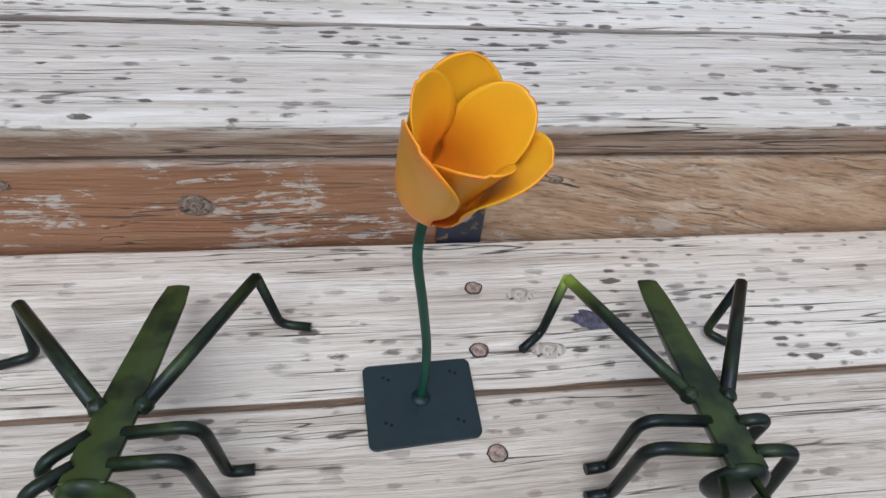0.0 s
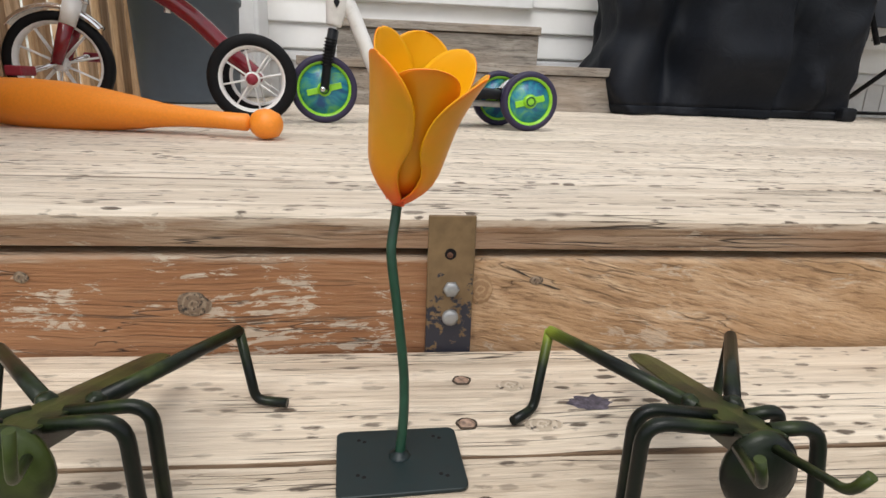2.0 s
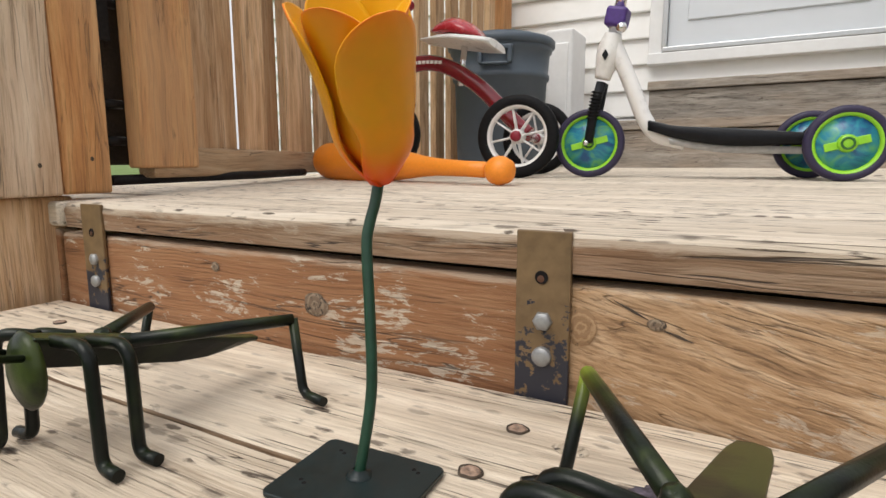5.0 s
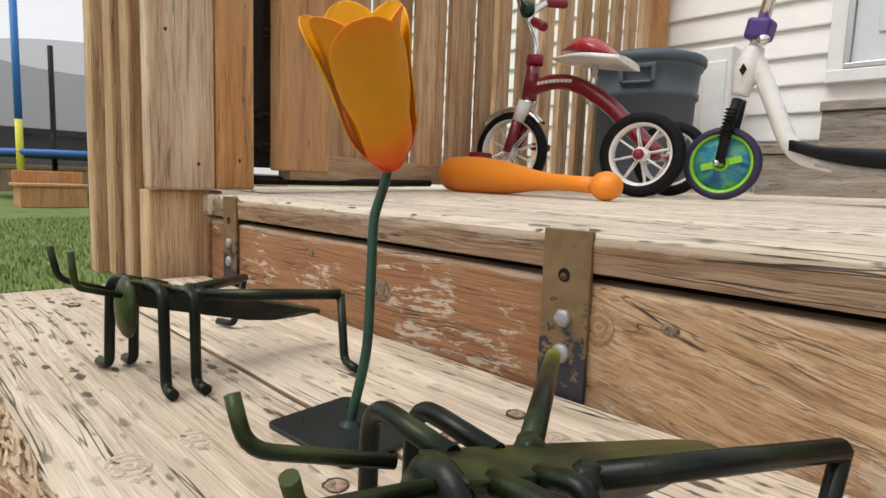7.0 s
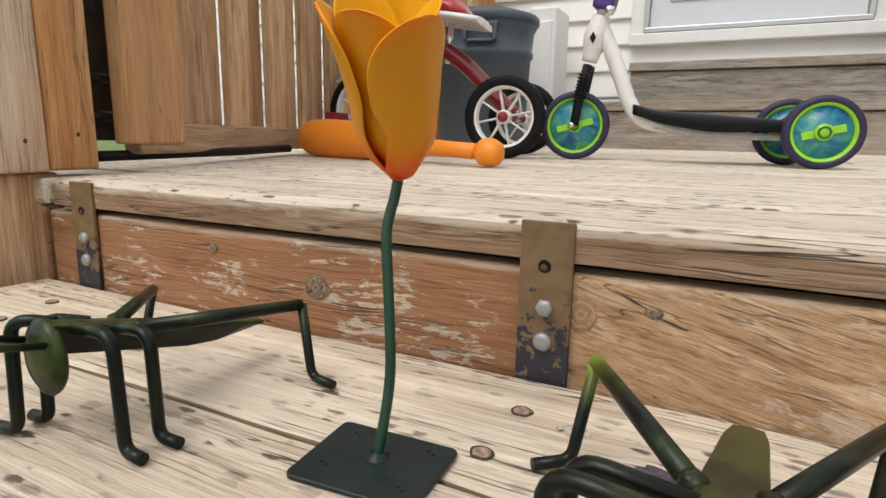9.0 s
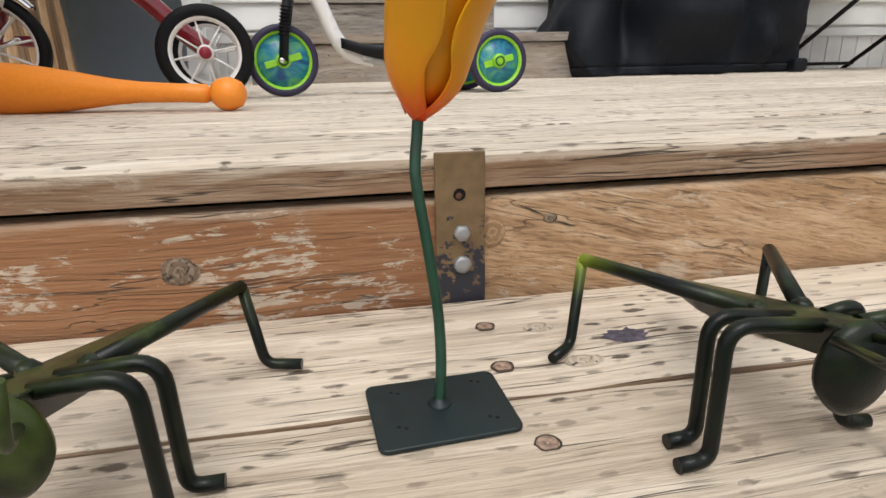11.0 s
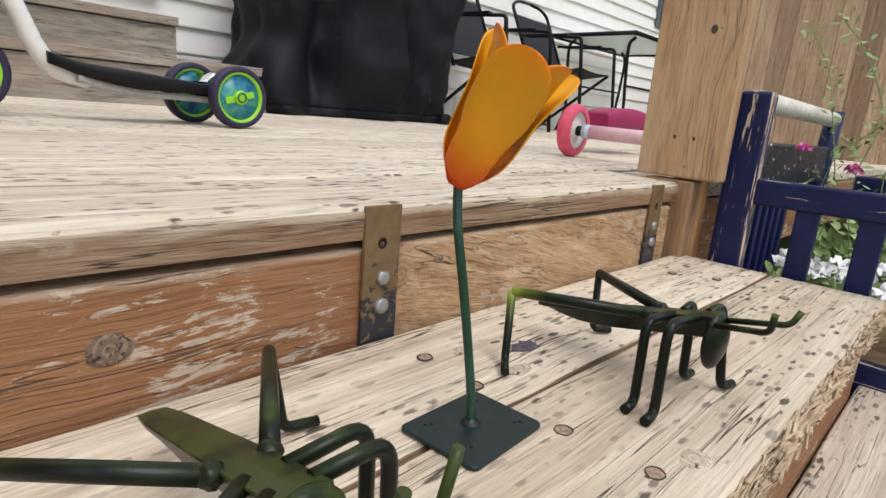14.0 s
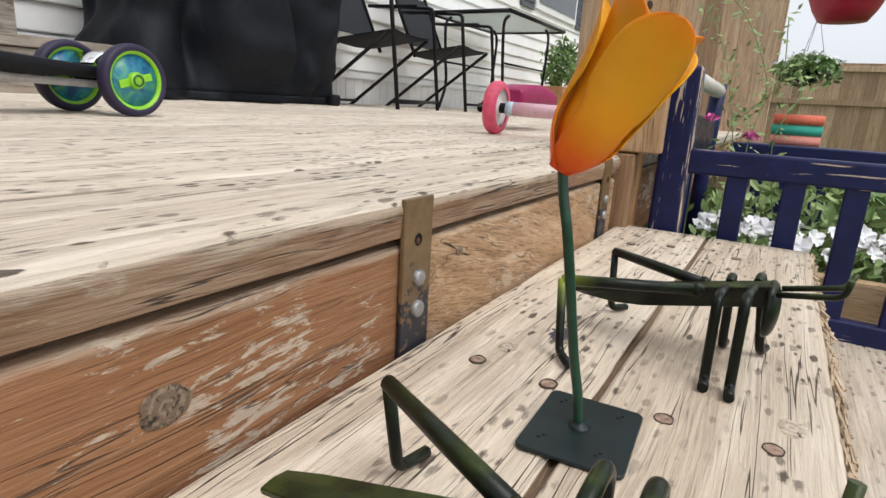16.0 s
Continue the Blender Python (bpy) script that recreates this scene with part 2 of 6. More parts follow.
def add_tube(bm, points, r, n=12, closed=False):
    p = [Vector(q) for q in points]
    rs = r if isinstance(r, (list, tuple)) else [r] * len(p)
    up = None
    rings = []
    for i, q in enumerate(p):
        if closed:
            d = p[(i + 1) % len(p)] - p[i - 1]
        else:
            d = p[min(i + 1, len(p) - 1)] - p[max(i - 1, 0)]
        d.normalize()
        if up is None:
            up = d.orthogonal().normalized()
        up = (up - d * up.dot(d)).normalized()
        side = d.cross(up)
        rings.append([bm.verts.new(q + rs[i] * (math.cos(a) * up + math.sin(a) * side)) for a in [2 * math.pi * k / n for k in range(n)]])
    for i in range(len(rings) - (0 if closed else 1)):
        a, b = rings[i], rings[(i + 1) % len(rings)]
        for k in range(n):
            f = bm.faces.new((a[k], a[(k + 1) % n], b[(k + 1) % n], b[k]))
            f.smooth = True
    if not closed:
        bm.faces.new(list(reversed(rings[0])))
        bm.faces.new(rings[-1])


def add_lathe(bm, profile, n=24, m=None, squash=(1, 1)):
    """Turns (radius, height) pairs about z; a radius of 0 closes the end."""
    rings = []
    for r, z in profile:
        if r == 0:
            rings.append([bm.verts.new((0, 0, z))])
        else:
            rings.append([bm.verts.new((r * squash[0] * math.cos(2 * math.pi * k / n), r * squash[1] * math.sin(2 * math.pi * k / n), z)) for k in range(n)])
    for a, b in zip(rings, rings[1:]):
        for k in range(n):
            j = (k + 1) % n
            if len(a) == 1 and len(b) == 1:
                continue
            if len(a) == 1:
                f = bm.faces.new((a[0], b[j], b[k]))
            elif len(b) == 1:
                f = bm.faces.new((a[k], a[j], b[0]))
            else:
                f = bm.faces.new((a[k], a[j], b[j], b[k]))
            f.smooth = True
    if m is not None:
        bmesh.ops.transform(bm, matrix=m, verts=[v for ring in rings for v in ring])


def aim(at, direction, spin=0.0):
    """A pose at a place whose z axis points along a direction."""
    return Matrix.Translation(at) @ Vector(direction).to_track_quat("Z", "Y").to_matrix().to_4x4() @ Matrix.Rotation(spin, 4, "Z")


def mesh_from(name, bm, material):
    bmesh.ops.recalc_face_normals(bm, faces=bm.faces)
    me = bpy.data.meshes.new(name)
    bm.to_mesh(me)
    bm.free()
    me.materials.append(material)
    return me


def part(name, bm, material, parent, label=""):
    ob = new(name, mesh_from(name, bm, material))
    ob.parent = parent
    ob.matrix_parent_inverse = parent.matrix_basis.inverted()
    return tagged(ob, label)


def thing(name, label, category, at=(0, 0, 0), group="", kind=""):
    ob = new(name)
    ob.empty_display_size = 0.02
    ob.location = at
    return tagged(ob, label, category, group, kind)


def solid(name, bm, material, label, category, group="", kind=""):
    return tagged(new(name, mesh_from(name, bm, material)), label, category, group, kind)


def deck_z(y):
    return 0.148 + 0.0185 * y


def board_mesh(name, length, width, thick, material, bevel=0.006, wave=0.0008, seed=0, edge=None):
    """A worn plank along x with soft, uneven edges, its top at z = 0."""
    bm = bmesh.new()
    n, prof = 40, []
    for k in range(7):
        a = math.pi / 2 * k / 6
        prof.append((width / 2 - bevel + bevel * math.sin(a), -bevel + bevel * math.cos(a)))
    prof = [(-y, z) for y, z in reversed(prof)] + prof
    prof += [(width / 2 - 0.002, -thick), (-width / 2 + 0.002, -thick)]
    rings = []
    for i in range(n + 1):
        x = -length / 2 + length * i / n
        ring = []
        for y, z in prof:
            d = noise.noise(Vector((x * 9 + seed * 7.3, y * 30, z * 30 + seed)))
            d2 = noise.noise(Vector((x * 2.2, y * 8, seed * 3.1)))
            ring.append(bm.verts.new((x, y + d * wave, z + (d * wave + d2 * wave) * (1 if z > -bevel * 1.5 else 0))))
        rings.append(ring)
    for a, b in zip(rings, rings[1:]):
        for k in range(len(prof)):
            j = (k + 1) % len(prof)
            f = bm.faces.new((a[k], b[k], b[j], a[j]))
            f.smooth = k < len(prof) - 3
            if edge and (k in (0, 1, len(prof) - 1)):
                f.material_index = 1
    bm.faces.new(rings[0])
    bm.faces.new(list(reversed(rings[-1])))
    me = mesh_from(name, bm, material)
    if edge:
        me.materials.append(edge)
    return me


# ---- ground and timber structure ----
def grass_material():
    m, n, l, b = nodes_of("lawn", 0.9)
    f = noise_of(n, l, texcoord(n, l, (1, 1, 1), False), 3.0, 8, 0.7)
    g = noise_of(n, l, texcoord(n, l, (1, 1, 1), False), 40.0, 4, 0.7)
    col = ramp(n, l, f, [(0.3, (0.1, 0.16, 0.035)), (0.55, (0.17, 0.25, 0.06)), (0.75, (0.26, 0.29, 0.1))])
    col = mixc(n, l, 0.6, col, ramp(n, l, g, [(0.3, (0.4, 0.4, 0.4)), (0.6, W)]), "MULTIPLY")
    l.new(col, b.inputs["Base Color"])
    bumped(n, l, b, g, 1.0, 0.02)
    return m


LAWN = grass_material()
GROUND = -0.31
bm = bmesh.new()
bmesh.ops.create_grid(bm, x_segments=60, y_segments=60, size=1500)
bmesh.ops.translate(bm, vec=(0, 0, GROUND), verts=bm.verts)
ground = solid("ground", bm, LAWN, "mown green lawn with clover patches", "ground", kind="structure")


def blades(name, count, area, hmin, hmax, material, label, z=GROUND, seed=3):
    """Short grass as many thin bent blades in one mesh."""
    rnd = random.Random(seed)
    vs, fs = [], []
    for _ in range(count):
        x, y = rnd.uniform(area[0], area[1]), rnd.uniform(area[2], area[3])
        h, a = rnd.uniform(hmin, hmax), rnd.uniform(0, 6.28)
        w, lean = h * 0.09 + 0.0012, rnd.uniform(0.1, 0.6) * h
        c, s = math.cos(a), math.sin(a)
        i = len(vs)
        vs += [(x - w * s, y + w * c, z), (x + w * s, y - w * c, z), (x + lean * 0.4 * c - w * 0.7 * s, y + lean * 0.4 * s + w * 0.7 * c, z + h * 0.6),
               (x + lean * 0.4 * c + w * 0.7 * s, y + lean * 0.4 * s - w * 0.7 * c, z + h * 0.6), (x + lean * c, y + lean * s, z + h)]
        fs += [(i, i + 1, i + 3, i + 2), (i + 2, i + 3, i + 4)]
    me = bpy.data.meshes.new(name)
    me.from_pydata(vs, [], fs)
    me.materials.append(material)
    return tagged(new(name, me), label, "grass", kind="stuff")


def leaf_material(name, a, b2):
    m, n, l, b = nodes_of(name, 0.55)
    g = n.new("ShaderNodeNewGeometry")
    col = ramp(n, l, g.outputs["Random Per Island"], [(0, a), (1, b2)])
    l.new(col, b.inputs["Base Color"])
    b.inputs["Subsurface Weight"].default_value = 0.0
    return m


GRASS = leaf_material("grass_blade", (0.11, 0.18, 0.035), (0.3, 0.38, 0.11))
LEAF = leaf_material("green_leaf", (0.06, 0.13, 0.03), (0.2, 0.32, 0.1))
PALELEAF = leaf_material("pale_leaf", (0.12, 0.2, 0.05), (0.34, 0.44, 0.18))
PETALW = leaf_material("white_petal", (0.75, 0.74, 0.76), (0.92, 0.92, 0.93))
PETALP = leaf_material("pink_petal", (0.55, 0.06, 0.3), (0.75, 0.2, 0.45))
blades("lawn_grass", 34000, (-6.5, -1.35, -1.6, 2.2), 0.012, 0.034, GRASS, "short green lawn grass beside the steps")

# Near-black wood tone with the shade of the gaps already in its colour.
GAPSHADE = wood("gap_shade_timber", [(0.015, 0.01, 0.006), (0.028, 0.018, 0.011), (0.04, 0.028, 0.018)], "x")
steps = thing("porch_steps", "weathered wooden porch step with two plank treads", "step", kind="structure")
for name, y, w, sd in (("tread_plank", -0.0965, 0.176, 1), ("tread_plank", -0.277, 0.1745, 5)):
    ob = new(name, board_mesh(name, 1.55, w, 0.038, TREAD, 0.005, 0.0012, sd, SEAM if sd == 1 else None))
    ob.location = (0.025, y, 0)
    ob.parent = steps
# riser behind the treads, and the board under the front edge
bm = bmesh.new()
add_box(bm, (0.752, 0.038, 0.187), (-0.376, 0.0195, 0.008), 0.005)
part("riser_board", bm, RISER, steps, "reddish brown riser board with flaking pale coating")
bm = bmesh.new()
add_box(bm, (0.752, 0.038, 0.187), (0.3775, 0.0195, 0.008), 0.005)
part("riser_board", bm, RISERTAN, steps, "tan riser board with wavy grain")
bm = bmesh.new()
add_box(bm, (1.53, 0.006, 0.02), (0.025, -0.1872, -0.0165))
part("seam_dirt", bm, SEAM, steps, "brown dirt packed in the joint")
# Strip set behind the gap under the deck edge, coloured as its shade.
bm = bmesh.new()
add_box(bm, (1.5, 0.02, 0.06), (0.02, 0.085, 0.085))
part("dark_joist", bm, GAPSHADE, steps)
bm = bmesh.new()
add_box(bm, (1.5, 0.036, 0.14), (0.02, -0.335, -0.109), 0.003)
part("front_board", bm, RISER, steps)
bm = bmesh.new()
add_box(bm, (1.4, 0.3, 0.006), (0.02, -0.17, -0.18))
part("under_panel", bm, RISER, steps)

# splintered front edge of the outer tread
rnd = random.Random(11)
bm = bmesh.new()
for i in range(950):
    x = rnd.uniform(-0.74, 0.79)
    lean = rnd.uniform(-0.12, 0.12)
    ln, th = rnd.uniform(0.016, 0.07), rnd.uniform(0.0006, 0.002)
    z = rnd.uniform(-0.034, -0.001)
    y = -0.3635 - rnd.uniform(0.0, 0.006) - (0.004 if z < -0.012 else 0)
    add_box(bm, (ln, th * 1.7, th), (0, 0, 0), m=Matrix.Translation((x, y, z)) @ Matrix.Rotation(lean, 4, "Y") @ Matrix.Rotation(rnd.uniform(-0.2, 0.2), 4, "Z"))
part("splinters", bm, BROKEN, steps, "splintered raw timber edge")["kind"] = "stuff"

# lower step
lower = thing("lower_step", "pale weathered lower wooden step", "step", kind="structure")
for y, sd in ((-0.444, 21), (-0.624, 22)):
    ob = new("tread_plank", board_mesh("lower_plank", 1.95, 0.176, 0.038, DECK, 0.006, 0.001, sd))
    ob.location = (0.205, y, -0.165)
    ob.parent = lower
bm = bmesh.new()
add_box(bm, (1.91, 0.3, 0.1), (0.205, -0.55, -0.255))
part("step_frame", bm, GREYSTEP, lower)

# deck of planks, rising slightly towards the house
deck = thing("deck", "weathered beige timber deck of long planks", "deck", kind="structure")
y0, i = -0.006, 0
while y0 < 2.3:
    w = 0.18
    ln, cx = (8.2, 2.95)
    edge = i == 0
    ob = new("deck_plank", board_mesh("deck_plank", 1.50 if edge else ln, w - 0.004, 0.037, DECK, 0.014 if edge else 0.006, 0.0018 if edge else 0.001, 40 + i, EDGE if edge else GREYSTEP))
    yc = y0 + w / 2
    ob.location = (0.02 if edge else cx - 0.05, yc, deck_z(yc))
    ob.rotation_euler = (math.atan(0.0185), 0, 0)
    ob.parent = deck
    y0 += w
    i += 1
bm = bmesh.new()
add_box(bm, (8.1, 2.2, 0.02), (2.9, 1.25, 0.085))
part("deck_frame", bm, RISER, deck)
bm = bmesh.new()
add_box(bm, (0.42, 0.03, 0.17), (-0.98, 0.02, 0.02), 0.003)
add_box(bm, (6.0, 0.03, 0.17), (3.85, 0.02, 0.02), 0.003)
part("rim_board", bm, RISER, deck)
bm = bmesh.new()
add_box(bm, (0.4, 0.17, 0.037), (-0.95, 0.083, 0.128), 0.006)
add_box(bm, (6.0, 0.17, 0.037), (3.85, 0.083, 0.128), 0.006)
part("rim_cap", bm, DECK, deck)

# weathered screws in the treads
RUST = painted("rusted_screw", (0.33, 0.225, 0.165), 0.6, 0.1, 0.4, 260, 0.8)
DEEPRUST = painted("deep_rust", (0.11, 0.045, 0.022), 0.8, 0, 0.4, 300, 0.6)
PITDARK = painted("dark_countersink", (0.06, 0.042, 0.028), 0.8, 0, 0.4, 200, 0.6)
for k, (x, y) in enumerate(((0.007, -0.074), (0.002, -0.146), (0.002, -0.242), (0.006, -0.318), (0.62, -0.075), (0.655, -0.14), (-0.62, -0.08), (-0.6, -0.15), (-0.61, -0.245), (0.64, -0.25))):
    s = thing("deck_screw", "rusty screw head sunk in the tread", "screw", (x, y, 0.0004), "tread screws")
    bm = bmesh.new()
    add_lathe(bm, [(0.0066, 0.0004), (0.0075, 0.0013), (0.0078, 0.0012), (0.0082, -0.0006)], 22, Matrix.Translation((x, y, 0.0004)), (1.12, 0.95))
    for v in bm.verts:
        dx, dy = v.co.x - x, v.co.y - y
        w = 1 + 0.16 * noise.noise(Vector((math.atan2(dy, dx) * 1.6, k * 3.1, 0)))
        v.co.x, v.co.y = x + dx * w, y + dy * w
    part("countersink", bm, PITDARK, s, "dark split timber round the screw")
    bm = bmesh.new()
    add_lathe(bm, [(0, 0.0002), (0.0014, 0.0003), (0.0018, 0.0010), (0.0060, 0.0012), (0.0069, 0.0006), (0.0071, -0.0006)], 18, Matrix.Translation((x, y, 0.0004)))
    part("head", bm, RUST, s)

# steel straps on the riser
def strap_material():
    m, n, l, b = nodes_of("peeling_strap", 0.5)
    c = texcoord(n, l, (1, 1, 1), False)
    f = noise_of(n, l, texcoord(n, l, (1, 1, 1)), 62, 7, 0.7)
    sep = n.new("ShaderNodeSeparateXYZ")
    l.new(c, sep.inputs[0])
    mr = n.new("ShaderNodeMapRange")
    mr.inputs[1].default_value, mr.inputs[2].default_value, mr.inputs[3].default_value, mr.inputs[4].default_value = 0.015, 0.11, -0.16, 0.2
    l.new(sep.outputs[2], mr.inputs[0])
    a = n.new("ShaderNodeMath")
    l.new(f, a.inputs[0])
    l.new(mr.outputs[0], a.inputs[1])
    k = ramp(n, l, a.outputs[0], [(0.44, K), (0.46, W)])
    g = noise_of(n, l, texcoord(n, l, (1, 1, 1)), 40, 4)
    paint = ramp(n, l, g, [(0.3, (0.125, 0.076, 0.034)), (0.7, (0.21, 0.132, 0.062))])
    l.new(mixc(n, l, k, (0.022, 0.022, 0.032), paint), b.inputs["Base Color"])
    bumped(n, l, b, k, 0.5, 0.0012)
    return m


STRAP = strap_material()
ZINC = painted("zinc_bolt", (0.36, 0.36, 0.36), 0.5, 0.7, 0.12, 200, 0.2)
BLACKHOLE = painted("dark_hole", (0.012, 0.01, 0.01), 0.9)


def strap(x):
    s = thing("steel_strap", "brown painted steel strap with peeling paint and bolts", "bracket", (x, -0.004, 0.07), "steel straps")
    bm = bmesh.new()
    add_box(bm, (0.0485, 0.005, 0.158), (x + 0.001, -0.0035, 0.0675), 0.0012, m=None)
    part("plate", bm, STRAP, s)
    bm = bmesh.new()
    add_lathe(bm, [(0, 0.0003), (0.0046, 0.0003), (0.0054, 0.0009), (0.006, 0.0002)], 16, aim((x, -0.0062, 0.1065), (0, -1, 0)))
    part("hole", bm, BLACKHOLE, s)
    bm = bmesh.new()
    add_lathe(bm, [(0, 0.0006), (0.0028, 0.0006), (0.0034, 0.0)], 12, aim((x - 0.0006, -0.0063, 0.1052), (0, -1, 0)))
    part("old_bolt", bm, DEEPRUST, s, "rusty bolt end inside the hole")
    for z in (0.0685, 0.037):
        bm = bmesh.new()
        add_lathe(bm, [(0.0088, 0), (0.0086, 0.003), (0.0076, 0.0045), (0.004, 0.0053), (0, 0.0055)], 6 if z > 0.05 else 18, aim((x + 0.002, -0.006, z), (0, -1, 0)))
        part("bolt", bm, ZINC, s, "dull zinc bolt head")


for x in (0.0, -0.662, 0.668):
    strap(x)

# knots and stains of the timber
def knot_material(name, low, high, hollow):
    m, n, l, b = nodes_of(name, 0.75)
    c = texcoord(n, l, (1, 1, 1), False)
    ln = n.new("ShaderNodeVectorMath")
    ln.operation = "LENGTH"
    l.new(c, ln.inputs[0])
    wob = noise_of(n, l, c, 190, 4, 0.6)
    a = n.new("ShaderNodeMath")
    a.operation = "MULTIPLY_ADD"
    a.inputs[1].default_value = 0.008
    l.new(wob, a.inputs[0])
    l.new(ln.outputs["Value"], a.inputs[2])
    sn = n.new("ShaderNodeMath")
    sn.operation = "MULTIPLY"
    sn.inputs[1].default_value = 950
    l.new(a.outputs[0], sn.inputs[0])
    si = n.new("ShaderNodeMath")
    si.operation = "SINE"
    l.new(sn.outputs[0], si.inputs[0])
    col = ramp(n, l, si.outputs[0], [(0.0, low), (1.0, high)])
    blot = noise_of(n, l, c, 130, 5, 0.7, 1.0)
    col = mixc(n, l, ramp(n, l, blot, [(hollow, W), (hollow + 0.07, K)]), col, (0.03, 0.022, 0.016))
    l.new(col, b.inputs["Base Color"])
    bumped(n, l, b, blot, 0.8, 0.002)
    return m


KNOT = knot_material("knot_timber", (0.17, 0.115, 0.075), (0.27, 0.2, 0.135), 0.4)
PALEKNOT = knot_material("pale_tread_knot", (0.47, 0.385, 0.29), (0.62, 0.53, 0.415), 0.37)
TANKNOT = knot_material("tan_riser_knot", (0.29, 0.17, 0.085), (0.41, 0.26, 0.14), 0.33)


def knot(x, y, z, rx, ry, normal, mat=KNOT):
    bm = bmesh.new()
    rings = [(0, 0.0009), (0.45, 0.0012), (0.8, 0.0009), (1.0, 0.0001)]
    add_lathe(bm, rings, 26, None, (rx, ry))
    for v in bm.verts:
        k = 1 + 0.18 * noise.noise(Vector((v.co.x * 120 + x * 50, v.co.y * 120, z * 9)))
        v.co.x *= k
        v.co.y *= k
    o = solid("timber_knot", bm, mat, "dark round knot in the timber", "knot", "timber knots")
    o.matrix_basis = Matrix.Translation((x, y, z)) @ (Matrix.Rotation(radians(90), 4, "X") if normal == "y" else Matrix())


knot(-0.258, -0.0002, 0.05, 0.0165, 0.0135, "y")
knot(0.093, -0.0002, 0.076, 0.0075, 0.0048, "y")
knot(-0.416, -0.0002, 0.078, 0.007, 0.006, "y")
knot(0.034, -0.0002, 0.066, 0.013, 0.017, "y", TANKNOT)
for x, y, rx, ry in ((0.066, -0.15, 0.017, 0.009), (-0.112, -0.28, 0.015, 0.011), (0.052, -0.085, 0.014, 0.009), (-0.1, -0.325, 0.024, 0.012), (0.05, -0.33, 0.016, 0.011)):
    knot(x, y, 0.0002, rx, ry, "z", PALEKNOT)
# split running slantwise through the small knot
bm = bmesh.new()
for x0, z0, x1, z1, w in ((0.059, 0.0925, 0.088, 0.079, 0.0011), (0.097, 0.073, 0.121, 0.0655, 0.0012)):
    d = Vector((x1 - x0, 0, z1 - z0))
    up = Vector((-d.z, 0, d.x)).normalized()
    a, b = Vector((x0, -0.0006, z0)), Vector((x1, -0.0006, z1))
    ring = [bm.verts.new(a), bm.verts.new(a + d * 0.6 - up * w), bm.verts.new(b), bm.verts.new(a + d * 0.5 + up * w)]
    low = [bm.verts.new(v.co + Vector((0, 0.002, 0))) for v in ring]
    bm.faces.new(ring)
    for k in range(4):
        bm.faces.new((ring[k], low[k], low[(k + 1) % 4], ring[(k + 1) % 4]))
part("split", bm, PITDARK, steps, "dark split through the knot")
STAIN = painted("violet_stain", (0.1, 0.085, 0.11), 0.8, 0, 0.6, 190, 0.3)
bm = bmesh.new()
add_lathe(bm, [(0, 0.0012), (0.6, 0.0011), (1.0, 0.0004)], 30, None, (0.02, 0.012))
for v in bm.verts:
    k = 1 + 0.55 * noise.noise(Vector((v.co.x * 260, v.co.y * 260, 3)))
    v.co.x *= k
    v.co.y *= k
o = solid("tread_stain", bm, STAIN, "dark violet stain on the tread", "stain")
o.location = (0.118, -0.118, 0.0003)

# posts beside the opening
def clad_post(name, pieces, label):
    p = thing(name, label, "post", kind="structure")
    for nm, mat, size, at in pieces:
        bm = bmesh.new()
        add_box(bm, size, (0, 0, 0), 0.004)
        ob = part(nm, bm, mat, p)
        ob.location = at
    return p


left_post = clad_post("post_left", [("post_face", GREYPOST, (0.04, 0.11, 1.6), (-0.775, -0.043, 0.955)), ("post_core", CEDAR, (0.06, 0.075, 1.6), (-0.79, 0.052, 0.956)),
                        ("post_foot", SLAT, (0.05, 0.13, 0.46), (-0.803, -0.03, -0.077))], "weathered grey and orange cedar gate post")
right_post = clad_post("post_right", [("post_face", PALECEDAR, (0.04, 0.166, 1.6), (0.785, 0.007, 0.957)), ("post_foot", REDWOOD, (0.05, 0.1, 0.46), (0.79, 0.02, -0.077)),
                         ("post_back", CEDAR, (0.05, 0.06, 1.9), (0.835, 0.0, 0.64))], "orange cedar board post beside the steps")

for y, z, r in ((0.022, 0.236, 0.0032), (-0.016, 0.235, 0.0032), (-0.018, 0.436, 0.0065), (0.04, 0.62, 0.004)):
    bm = bmesh.new()
    add_lathe(bm, [(0, 0.0004), (0.6, 0.0006), (1.0, 0.0001)], 10, aim((0.7648, y, z), (-1, 0, 0)), (r, r * 1.3))
    part("nail_hole", bm, PITDARK, right_post, "small dark hole in the board")

for x, y, z in ((-0.7552, -0.018, 0.2), (-0.7552, -0.07, 0.42), (-0.7602, 0.06, 0.21), (-0.7602, 0.045, 0.5)):
    bm = bmesh.new()
    add_lathe(bm, [(0, 0.0004), (0.6, 0.0006), (1.0, 0.0001)], 10, aim((x, y, z), (1, 0, 0)), (0.0032, 0.004))
    part("nail_hole", bm, PITDARK, left_post, "small dark hole in the board")

# outer railing of upright slats beside the left post
rail = thing("railing_left", "upright weathered cedar slats of the porch railing", "railing", kind="structure")
bm = bmesh.new()
add_box(bm, (0.5, 0.036, 0.08), (-1.05, -0.015, 1.4), 0.003)
part("top_rail", bm, CEDAR, rail)
for i, x in enumerate((-0.838, -0.95, -1.075, -1.205)):
    bm = bmesh.new()
    add_box(bm, (0.055, 0.04, 1.55), (0, 0, 0), 0.006)
    ob = part("slat", bm, SLAT, rail)
    ob.location = (x, -0.055 - 0.004 * (i % 2), 0.76 - 0.012 * i)


